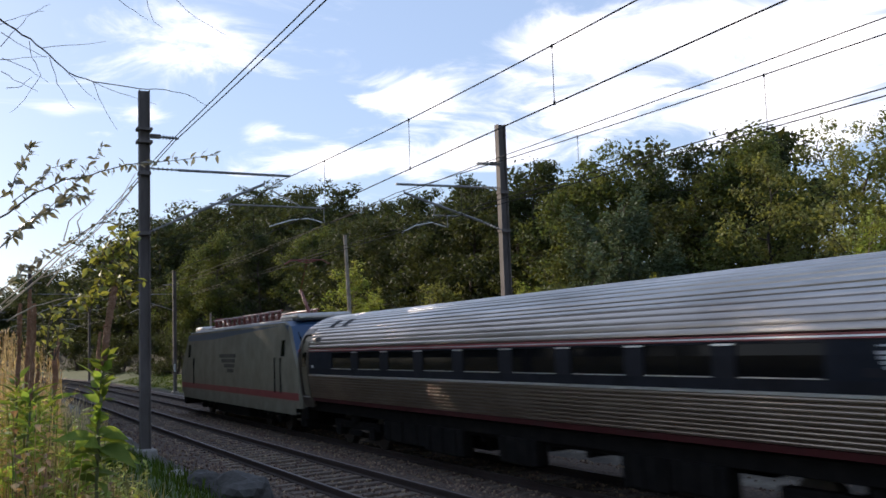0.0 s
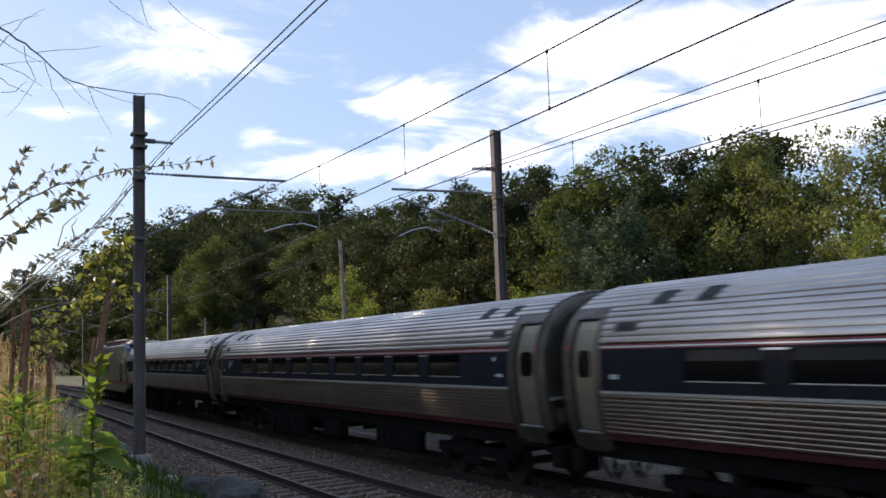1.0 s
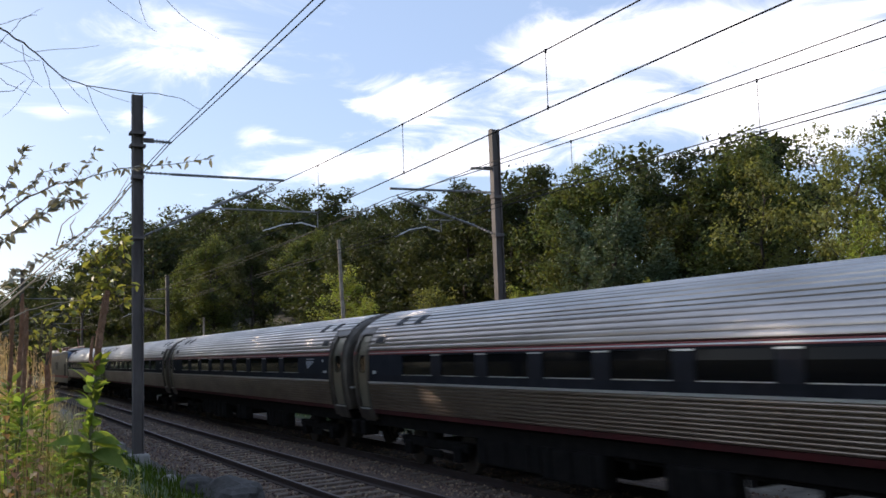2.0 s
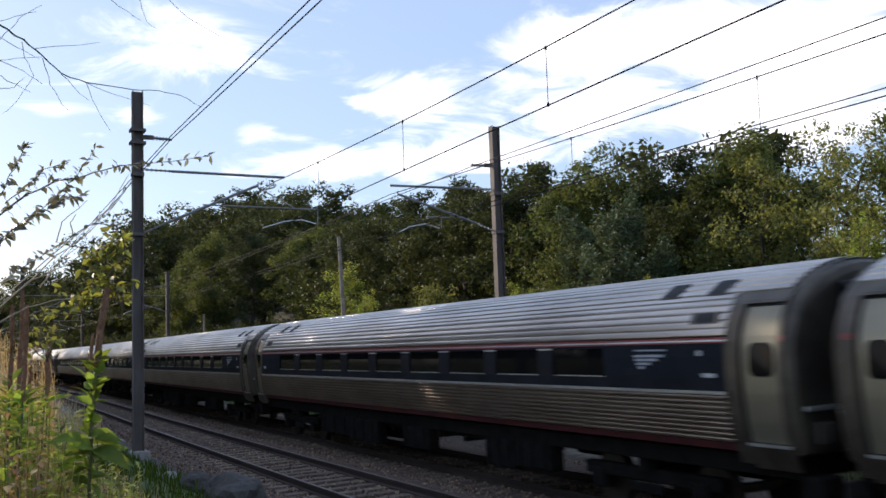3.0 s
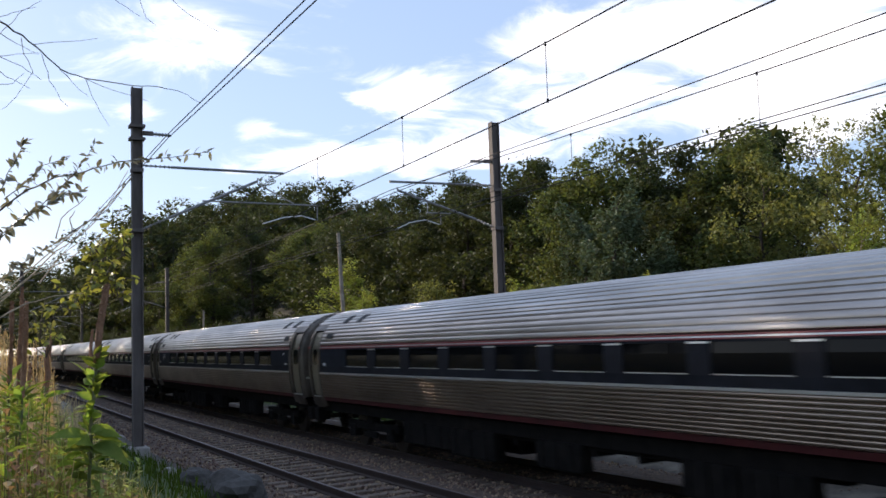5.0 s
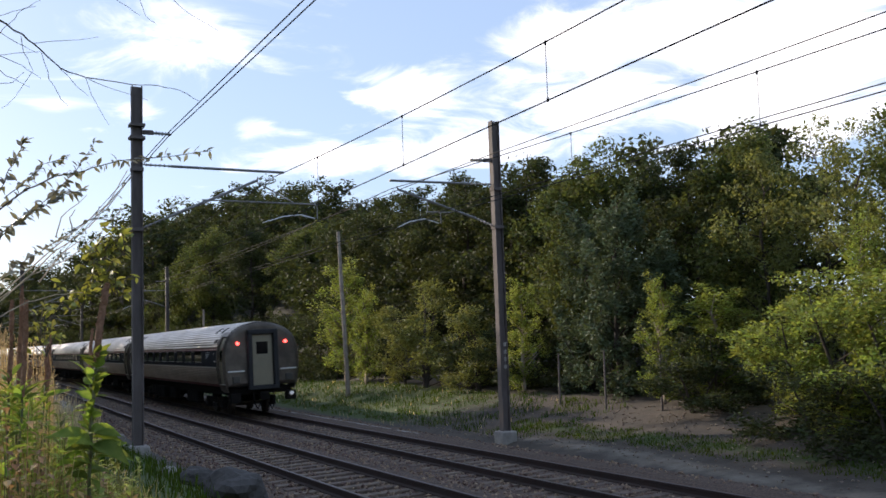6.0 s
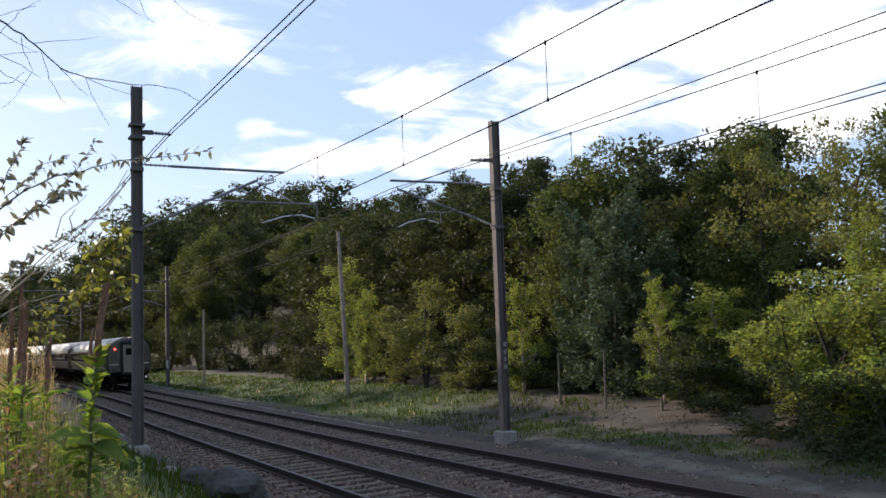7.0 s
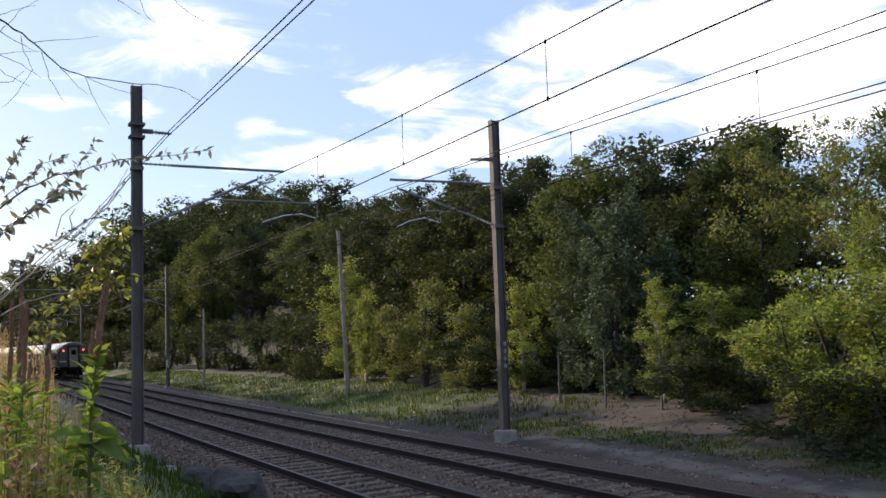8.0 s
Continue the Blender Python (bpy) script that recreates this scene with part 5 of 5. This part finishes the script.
branch(((-22.66, 16.27, 4.50), (-22.22, 14.95, 4.50), (-21.62, 13.92, 4.50), (-21.27, 13.58, 4.50)), 0.0015, 0.0007, M_TWIG, TWIG)
branch(((-20.37, 15.13, 4.80), (-19.83, 13.87, 4.80), (-19.07, 12.59, 4.80)), 0.0015, 0.0007, M_TWIG, TWIG)
branch(((-20.37, 15.13, 4.80), (-18.92, 14.59, 4.90), (-16.91, 14.05, 5.00)), 0.0015, 0.0007, M_TWIG, TWIG)
branch(((-21.63, 15.53, 4.60), (-20.88, 14.73, 4.60), (-20.19, 14.16, 4.60)), 0.0015, 0.0007, M_TWIG, TWIG)
branch(((-25.68, 17.62, 4.00), (-24.84, 18.00, 4.03), (-23.84, 18.45, 4.07), (-22.97, 18.70, 4.10)), 0.0015, 0.0007, M_TWIG, TWIG)
branch(((-25.11, 16.66, 4.10), (-24.26, 17.76, 4.13), (-23.69, 18.46, 4.17), (-22.67, 19.08, 4.20)), 0.0015, 0.0007, M_TWIG, TWIG)
branch(((-25.38, 15.90, 4.20), (-23.97, 16.14, 4.30), (-22.66, 16.36, 4.40)), 0.0015, 0.0007, M_TWIG, TWIG)
branch(((-25.12, 17.39, 4.10), (-23.97, 16.76, 4.20), (-22.81, 16.26, 4.30)), 0.0015, 0.0007, M_TWIG, TWIG)
branch(((-25.10, 15.33, 4.10), (-24.10, 14.82, 4.15), (-23.23, 14.43, 4.20)), 0.0015, 0.0007, M_TWIG, TWIG)
branch(((-25.10, 16.07, 4.20), (-23.67, 15.60, 4.20), (-22.66, 14.92, 4.20)), 0.0015, 0.0007, M_TWIG, TWIG)
branch(((-24.81, 14.47, 4.20), (-24.10, 14.67, 4.20), (-23.53, 15.22, 4.20)), 0.0015, 0.0007, M_TWIG, TWIG)
branch(((-19.21, 19.80, 4.60), (-18.59, 19.34, 4.65), (-17.35, 18.66, 4.70)), 0.0015, 0.0007, M_TWIG, TWIG)
branch(((-17.50, 20.10, 4.60), (-17.35, 19.36, 4.63), (-17.04, 18.62, 4.67), (-16.50, 18.29, 4.70)), 0.0015, 0.0007, M_TWIG, TWIG)
branch(((-16.39, 20.48, 4.80), (-15.44, 19.54, 4.87), (-14.64, 18.90, 4.93), (-12.93, 18.05, 5.00)), 0.0015, 0.0007, M_TWIG, TWIG)
branch(((-26.12, 6.75, 3.60), (-24.75, 7.84, 3.70), (-23.35, 8.94, 3.80), (-21.91, 9.67, 3.90), (-20.43, 10.05, 4.00), (-18.92, 10.56, 4.10), (-17.70, 10.72, 4.20), (-15.83, 10.95, 4.30), (-13.44, 11.30, 4.40)), 0.0038, 0.0013, M_TWIG, LEAFY, "leafy_branch", "branch", 80, LEAF_GREY)
branch(((-25.84, 5.24, 3.70), (-24.74, 6.32, 3.75), (-23.62, 7.25, 3.80), (-22.63, 8.13, 3.85), (-21.76, 8.99, 3.90), (-20.88, 9.94, 3.95), (-19.83, 11.69, 4.00)), 0.0021, 0.0009, M_TWIG, LEAFY, "leafy_branch", "branch", 70, LEAF_GREY)
branch(((-25.59, 8.12, 3.60), (-24.62, 9.06, 3.62), (-24.21, 9.98, 3.65), (-23.79, 10.91, 3.68), (-23.51, 11.54, 3.70)), 0.0021, 0.0009, M_TWIG, LEAFY, "leafy_branch", "branch", 30, LEAF_GREY)
branch(((-24.48, 8.45, 3.70), (-23.35, 9.40, 3.73), (-22.49, 10.36, 3.77), (-21.32, 10.71, 3.80)), 0.0021, 0.0009, M_TWIG, LEAFY, "leafy_branch", "branch", 30, LEAF_GREY)
branch(((-25.29, 5.70, 3.70), (-24.19, 6.93, 3.75), (-23.06, 7.72, 3.80), (-21.61, 8.68, 3.85), (-20.43, 9.02, 3.90)), 0.0021, 0.0009, M_TWIG, LEAFY, "leafy_branch", "branch", 64, LEAF_GREY)
branch(((-25.81, 2.98, 3.80), (-24.72, 3.88, 3.85), (-23.89, 4.79, 3.90), (-22.90, 5.41, 3.95), (-21.46, 6.35, 4.00)), 0.0021, 0.0009, M_TWIG, LEAFY, "leafy_branch", "branch", 56, LEAF_GREY)
branch(((-21.90, 6.03, 4.00), (-20.43, 7.14, 4.07), (-19.23, 7.94, 4.13), (-17.86, 9.86, 4.20)), 0.0021, 0.0009, M_TWIG, LEAFY, "leafy_branch", "branch", 14, LEAF_GREY)
branch(((-25.53, 2.07, 3.90), (-23.60, 3.87, 3.98), (-21.89, 5.57, 4.06), (-20.13, 6.98, 4.14), (-18.93, 8.42, 4.22), (-17.86, 9.86, 4.30)), 0.0028, 0.0013, M_STRAW, DRY, "dry_stem", "plant stem")
branch(((-25.26, 2.67, 3.90), (-23.32, 4.48, 4.00), (-21.02, 6.66, 4.10), (-19.23, 8.10, 4.20), (-18.07, 10.17, 4.30)), 0.0028, 0.0013, M_STRAW, DRY, "dry_stem", "plant stem")
branch(((-24.72, 2.97, 4.00), (-23.04, 4.33, 4.08), (-21.31, 5.10, 4.15), (-19.68, 6.51, 4.22), (-18.48, 7.79, 4.30)), 0.0028, 0.0013, M_STRAW, DRY, "dry_stem", "plant stem")
branch(((-22.75, 3.86, 4.10), (-21.60, 5.41, 4.15), (-20.43, 6.35, 4.20)), 0.0028, 0.0013, M_STRAW, DRY, "dry_stem", "plant stem")
branch(((-21.90, 6.34, 4.10), (-21.61, 7.44, 4.15), (-20.28, 8.71, 4.20)), 0.0028, 0.0013, M_STRAW, DRY, "dry_stem", "plant stem")
branch(((-24.71, 2.06, 3.80), (-23.31, 2.79, 3.87), (-21.89, 3.24, 3.93), (-20.43, 3.31, 4.00)), 0.0028, 0.0013, M_STRAW, DRY, "dry_stem", "plant stem")
branch(((-21.02, 6.82, 4.10), (-21.17, 7.44, 4.10), (-20.87, 7.92, 4.10)), 0.0028, 0.0013, M_STRAW, DRY, "dry_stem", "plant stem")


def seed_stalk(rows, r, head_from, label, leaves=0, me=None):
    """A tall weed: a stem, a knobbly brown seed head on top, and leaves on the lower part."""
    pts = wander([spot(*q) for q in rows], 4, 0.003)
    foot = pts[0].copy()
    foot.z = 1.0
    pts = [foot] + pts
    n = len(pts)
    root = tagged(new("mullein"), label, "tall weed")
    cut = int(n * head_from)
    part("stem", bent_tube(fresh(), pts[:cut + 1], r * 0.5, 8), M_STALK if leaves else M_STRAW, root, smooth=True)
    head = fresh()
    bent_tube(head, pts[cut:], [r * (1.0 if i < n - cut - 1 else 0.6) for i in range(n - cut)], 10)
    for i in range(90):
        u = frng.random() * (n - 1 - cut) * 0.999
        k = cut + int(u)
        p = pts[k].lerp(pts[k + 1], u - int(u))
        a = frng.uniform(0, 6.28)
        d = Vector((math.cos(a), math.sin(a), frng.uniform(-0.2, 0.5)))
        tube(head, p + d * r * 0.5, p + d * r * frng.uniform(1.1, 1.4), r * 0.24, r * 0.12, n=5)
    part("seed_head", head, M_SEED, root, "dry brown knobbly seed head")
    for i in range(leaves):
        low = i % 3 == 0            # large leaves below, small bracts close to the stem above
        u = (frng.uniform(0.12, 0.30) if low else frng.uniform(0.28, head_from + 0.04)) * (n - 1)
        k = min(n - 2, int(u))
        a = i * 2.4 + frng.uniform(-0.4, 0.4)
        leaf_at(root, me if low or me is LEAF_SLIM else LEAF_BRACT, pts[k].lerp(pts[k + 1], u - k), (math.cos(a), math.sin(a), frng.uniform(-0.2, 0.5) if low else frng.uniform(0.3, 1.6)), frng.uniform(0.55, 1.1))
    return root


seed_stalk(((-20.13, -7.86, 4.00), (-20.05, -4.25, 4.00), (-19.78, -0.56, 4.00), (-19.54, 1.94, 4.00), (-19.18, 3.83, 4.00)), 0.0135, 0.52, "tall weed with a brown seed head and large green leaves", 74, LEAF_WEED)
seed_stalk(((-24.24, -5.16, 4.30), (-24.18, -2.19, 4.30), (-24.09, 0.83, 4.30), (-24.05, 2.96, 4.30)), 0.0095, 0.45, "tall dry weed with a brown seed head", 26, LEAF_SLIM)
seed_stalk(((-23.82, -5.78, 4.40), (-23.73, -2.81, 4.40), (-23.64, 0.20, 4.40), (-23.55, 3.72, 4.40)), 0.0095, 0.45, "tall dry weed with a brown seed head", 26, LEAF_SLIM)
seed_stalk(((-23.68, -6.08, 4.20), (-23.56, -3.12, 4.20), (-23.41, 0.20, 4.20), (-23.32, 2.95, 4.20)), 0.0095, 0.45, "tall dry weed with a brown seed head", 26, LEAF_SLIM)
seed_stalk(((-22.55, -4.09, 4.90), (-22.39, -1.68, 4.90), (-22.28, 0.77, 4.90)), 0.008, 0.5, "tall dry weed with a brown seed head", 16, LEAF_SLIM)
seed_stalk(((-22.38, -4.70, 5.00), (-22.27, -1.99, 5.00), (-22.08, 1.01, 5.00)), 0.008, 0.5, "tall dry weed with a brown seed head", 16, LEAF_SLIM)
seed_stalk(((-20.19, -3.32, 5.00), (-20.10, -0.86, 5.00), (-19.96, 1.32, 5.00)), 0.008, 0.5, "tall dry weed with a brown seed head", 16, LEAF_SLIM)
seed_stalk(((-23.28, -4.04, 4.60), (-23.23, -2.24, 4.60), (-23.13, -0.42, 4.60)), 0.008, 0.5, "tall dry weed with a brown seed head", 16, LEAF_SLIM)


def leafy_sprig(bearing, rise, d, label, count, spread):
    """A few twigs that fan out, with yellow-green leaves."""
    root = tagged(new("leafy_sprig"), label, "sprig")
    c = spot(bearing, rise, d)
    for i in range(5):
        tip = c + Vector([frng.uniform(-spread, spread), frng.uniform(-spread, spread), frng.uniform(-spread, spread) * 0.8])
        pts = wander([c + Vector((0, 0, -spread * 0.9)), c.lerp(tip, 0.5), tip], 2, 0.004)
        part("twig", bent_tube(fresh(), pts, 0.002, 5), M_TWIG, root)
        for k in range(count // 5):
            p = pts[frng.randrange(1, len(pts))] + Vector([frng.uniform(-0.01, 0.01) for _ in range(3)])
            leaf_at(root, LEAF_YELLOW, p, (frng.uniform(-1, 1), frng.uniform(-1, 1), frng.uniform(-0.6, 0.8)), frng.uniform(0.6, 1.1))


for q in ((-19.4, 6.1), (-18.3, 6.4), (-20.1, 5.8), (-19.5, 4.7), (-18.8, 4.2), (-18.4, 3.7), (-20.5, 3.4), (-19.6, 5.5), (-21.1, 3.2)):
    leafy_sprig(q[0], q[1], 4.1, "sunlit sprig of yellow-green leaves", 30, 0.085)
for q in ((-22.7, 2.0), (-22.3, 1.2)):
    leafy_sprig(q[0], q[1], 4.6, "sprig of olive-green leaves among dry stalks", 35, 0.12)


def weed(bearing, d, top, label, me, count, seed):
    """A leafy weed that grows from the bank up to a height over it."""
    r = random.Random(seed)
    top = 0.9 + (top - 0.9) * 0.88
    b = radians(bearing)
    x, y = math.sin(b) * d, math.cos(b) * d
    root = tagged(new("weed"), label, "weed")
    for st in range(3):
        dx, dy = r.uniform(-0.12, 0.12), r.uniform(-0.12, 0.12)
        pts = [Vector((x, y, 0.9)), Vector((x + dx * 0.5, y + dy * 0.5, 0.9 + (top - 0.9) * 0.5)), Vector((x + dx, y + dy, top - 0.12 * st))]
        part("stem", bent_tube(fresh(), pts, [0.0035, 0.0028, 0.0016], 6), M_STALK, root)
        for i in range(count):
            u = r.uniform(0.3, 1.0)
            p = pts[0].lerp(pts[1], u * 2) if u < 0.5 else pts[1].lerp(pts[2], u * 2 - 1)
            a = r.uniform(0, 6.28)
            leaf_at(root, me, p, (math.cos(a), math.sin(a), r.uniform(0.0, 1.1)), r.uniform(0.5, 1.05))
    return root


for i, (bearing, d, top, me, count) in enumerate(((-20.3, 4.2, 2.45, LEAF_WEED, 9), (-19.7, 4.6, 2.2, LEAF_WEED, 8), (-24.3, 4.4, 2.35, LEAF_WEED, 12), (-23.4, 4.9, 2.15, LEAF_SLIM, 16),
                                                   (-22.5, 5.0, 2.05, LEAF_SLIM, 16), (-21.6, 4.6, 1.98, LEAF_SLIM, 16), (-24.6, 5.4, 2.45, LEAF_SLIM, 16), (-20.9, 5.2, 1.95, LEAF_WEED, 9),
                                                   (-19.0, 5.2, 1.9, LEAF_SLIM, 16), (-22.2, 4.1, 1.9, LEAF_WEED, 10), (-24.0, 3.9, 2.0, LEAF_SLIM, 18), (-18.2, 5.0, 1.85, LEAF_SLIM, 16), (-23.0, 5.8, 2.4, LEAF_SLIM, 16))):
    weed(bearing, d, top, "leafy green weed growing on the sunny bank" if me is LEAF_WEED else "narrow-leaved green weed growing on the bank", me, count, 60 + i)


wr = random.Random(77)
for i in range(62):
    bearing, d = wr.uniform(-25.2, -17.6), wr.uniform(4.0, 7.0)
    rise = np.interp(bearing, (-25.0, -22.0, -20.0, -18.0), (-1.4, -3.4, -5.0, -7.2)) - wr.uniform(0.0, 2.6)
    me = (LEAF_SLIM, LEAF_SLIM, LEAF_WEED)[i % 3]
    weed(bearing, d, EYE[2] + d * math.tan(radians(rise)), "narrow-leaved green weed growing on the bank" if me is LEAF_SLIM else "leafy green weed growing on the sunny bank", me, 14, 200 + i)


def blades(name, count, mat, label, s_range, lat_range, lo, hi, seed, width=0.008):
    """Curved blades of grass over a stretch of the ground, as one mesh."""
    r = np.random.default_rng(seed)
    V, F = [], []
    for _ in range(count):
        s = s_range[0] + (s_range[1] - s_range[0]) * r.random()
        lat = r.uniform(*lat_range)
        if noise.noise((s * 0.9, lat * 0.9, seed)) < -0.18:
            continue
        p = place(s, lat, ground_z(s, lat) - 0.02)
        h, a, b = r.uniform(lo, hi), r.uniform(0, 6.28), r.uniform(0.1, 0.55)
        side = Vector((math.cos(a), math.sin(a), 0)) * width * r.uniform(0.7, 1.4)
        out = Vector((-math.sin(a), math.cos(a), 0)) * h * b
        k = len(V)
        for u, w in ((0, 1.0), (0.4, 0.85), (0.75, 0.55), (1.0, 0.06)):
            c = p + out * u * u + Vector((0, 0, h * (u - 0.22 * b * u * u)))
            V += [c - side * w, c + side * w]
        F += [(k + i, k + i + 1, k + i + 3, k + i + 2) for i in (0, 2, 4)]
    tagged(new(name, mesh_of(name, V, F, mat)), label, "grass", kind="stuff")




def tangle(name, plants, per, length, width, mat, label, seed, bearings, dists, drop, up=(0.1, 1.1)):
    """Crowded leafy stems on the bank, as one mesh: each leaf a folded blade with a pointed tip."""
    r = np.random.default_rng(seed)
    V, F = [], []
    for _ in range(plants):
        b, d = r.uniform(*bearings), r.uniform(*dists)
        rise = float(np.interp(b, (-25.0, -23.1, -22.0, -19.2, -17.6, -15.6), (-0.5, -0.8, -2.4, -4.5, -5.8, -7.8))) - r.uniform(*drop)
        top = spot(b, rise, d)
        foot = Vector((top.x + r.uniform(-0.15, 0.15), top.y + r.uniform(-0.15, 0.15), 1.15))
        if top.z < foot.z + 0.1:
            continue
        bow = Vector((r.uniform(-0.12, 0.12), r.uniform(-0.12, 0.12), 0))
        for i in range(per):
            u = 0.25 + 0.75 * (i + r.random()) / per
            p = foot.lerp(top, u) + bow * u * (1 - u) * 2
            a = r.uniform(0, 6.28)
            out = Vector((math.cos(a), math.sin(a), r.uniform(*up))).normalized()
            side = out.cross(Vector((r.uniform(-0.4, 0.4), r.uniform(-0.4, 0.4), 1))).normalized()
            ln, w = length * r.uniform(0.5, 1.2) * (1.15 - 0.5 * u), width * r.uniform(0.6, 1.2)
            sag = Vector((0, 0, -ln * r.uniform(0.1, 0.5)))
            k = len(V)
            mid = p + out * ln * 0.45 + sag * 0.2
            V += [p, mid + side * w / 2 + Vector((0, 0, w * 0.2)), mid, mid - side * w / 2 + Vector((0, 0, w * 0.2)), p + out * ln + sag]
            F += [(k, k + 1, k + 2), (k, k + 2, k + 3), (k + 1, k + 4, k + 2), (k + 2, k + 4, k + 3)]
        k = len(V)
        mid = foot.lerp(top, 0.5) + bow * 0.5
        for q, w in ((foot, 0.004), (mid, 0.003), (top, 0.0012)):
            V += [q + Vector((w, 0, 0)), q + Vector((-w * 0.5, w * 0.87, 0)), q + Vector((-w * 0.5, -w * 0.87, 0))]
        for h in (0, 3):
            F += [(k + h + i, k + h + (i + 1) % 3, k + h + 3 + (i + 1) % 3, k + h + 3 + i) for i in range(3)]
    tagged(new(name, mesh_of(name, V, F, mat)), label, "undergrowth", kind="stuff")


tangle("undergrowth", 150, 34, 0.10, 0.020, M_TANGLE, "dense narrow-leaved green weeds on the sunny bank", 31, (-25.6, -17.4), (3.9, 5.6), (0.0, 3.4))
tangle("undergrowth", 70, 22, 0.085, 0.034, M_TANGLE, "broad-leaved low green weeds on the bank", 32, (-25.4, -16.6), (4.2, 6.2), (1.0, 4.0))
tangle("dead_leaves", 80, 26, 0.06, 0.028, M_DEADLEAF, "withered brown leaves and stalks among the weeds", 33, (-25.4, -17.0), (3.8, 5.2), (1.6, 4.6), (-0.8, 0.5))
tangle("dry_grass_heads", 170, 70, 0.045, 0.006, M_DRYGRASS, "fluffy tan heads of dry grass", 34, (-25.4, -21.9), (4.6, 7.0), (-2.3, 1.0), (0.4, 2.0))
blades("grass", 4000, M_GRASS, "long green grass on the near bank", (-18, -4), (9.5, 12.0), 0.25, 0.6, 4)
blades("dry_grass", 3500, M_DRYGRASS, "dry straw-coloured grass on the near bank", (-18, -6), (9.8, 12.0), 0.25, 0.7, 5, 0.006)
blades("grass", 6000, M_VERGE, "green grass beside the near track", (-10, 34), (7.3, 9.4), 0.10, 0.32, 6, 0.011)
blades("dry_grass", 6500, M_DRYGRASS, "tall tan grass on the crest of the near bank", (-12, 14), (10.5, 12.2), 0.9, 1.55, 17, 0.006)
blades("grass", 3000, M_GRASS, "tall green grass on the crest of the near bank", (-13, 6), (10.3, 12.2), 0.5, 1.05, 18, 0.007)
blades("dry_grass", 9000, M_DRYGRASS, "tall dry grass along the near bank", (0, 60), (8.2, 11.5), 0.5, 1.2, 7, 0.012)
blades("verge_grass", 26000, M_VERGE, "short green grass on the far verge", (3, 92), (-8.6, -3.9), 0.06, 0.26, 8, 0.014)
blades("verge_grass", 5000, M_VERGE, "low green strip of grass on the worn far bank", (-10, 6), (-5.9, -4.6), 0.03, 0.13, 10, 0.014)
blades("verge_straw", 700, M_DRYGRASS, "short dry grass on the far verge", (6, 60), (-8.6, -3.4), 0.06, 0.26, 9, 0.014)


def litter():
    """Pale stones and dry leaves strewn over the bare far bank, as one mesh."""
    r = np.random.default_rng(15)
    V, F = [], []
    for _ in range(1500):
        s, lat = r.uniform(-9, 16), r.uniform(-8.4, -3.6)
        c = place(s, lat, ground_z(s, lat) + 0.015)
        k, a = r.uniform(0.015, 0.05), r.uniform(0, 6.28)
        i0 = len(V)
        for j in range(5):
            b = a + j * 1.2566
            V.append(c + Vector((math.cos(b) * k * r.uniform(0.6, 1.2), math.sin(b) * k * r.uniform(0.6, 1.2), r.uniform(-0.01, 0.01))))
        V += [c + Vector((0, 0, k * 0.5)), c + Vector((0, 0, -0.04))]
        for j in range(5):
            F += [(i0 + j, i0 + (j + 1) % 5, i0 + 5), (i0 + (j + 1) % 5, i0 + j, i0 + 6)]
    tagged(new("litter", mesh_of("litter", V, F, M_LITTER)), "pale stones and dry leaves strewn on the bare bank", "litter", kind="stuff")


M_LITTER = material("pale_litter", (0.26, 0.20, 0.15), 0.9, 0, (0.16, 0.11, 0.08), 9.0, island=0.5)
litter()


def boulder(s, lat, size, label, mat, seed, sink=0.3):
    r = random.Random(seed)
    bm = fresh()
    bmesh.ops.create_icosphere(bm, subdivisions=3, radius=1.0)
    for v in bm.verts:
        n = v.co.normalized()
        k = 1 + 0.35 * noise.noise(n * 1.3 + Vector((seed, 0, 0))) + 0.12 * noise.noise(n * 4 + Vector((0, seed, 0)))
        v.co = Vector((n.x * size[0], n.y * size[1], n.z * size[2])) * k
    ob = part("boulder", bm, mat)
    ob.matrix_basis = along(s, lat, ground_z(s, lat) + size[2] * (1 - 2 * sink))
    return tagged(ob, label, "rock")


boulder(-7.0, 7.4, (0.95, 0.42, 0.34), "large dark grey boulder beside the ballast", M_ROCK, 3, 0.22)
boulder(-4.9, 7.5, (0.45, 0.32, 0.24), "dark grey boulder beside the ballast", M_ROCK, 5)
boulder(3.6, 7.65, (0.30, 0.26, 0.24), "pale angular stone block near the pole", M_CONC, 7)
boulder(-3.0, 7.6, (0.20, 0.14, 0.10), "small pale stone in the grass", M_CONC, 9)
boulder(17, 8.0, (0.8, 0.6, 0.45), "pale grey boulder beside the near track", M_CONC, 11)
boulder(21, 8.2, (0.6, 0.5, 0.35), "pale grey boulder in the dry grass", M_CONC, 13)

motions()
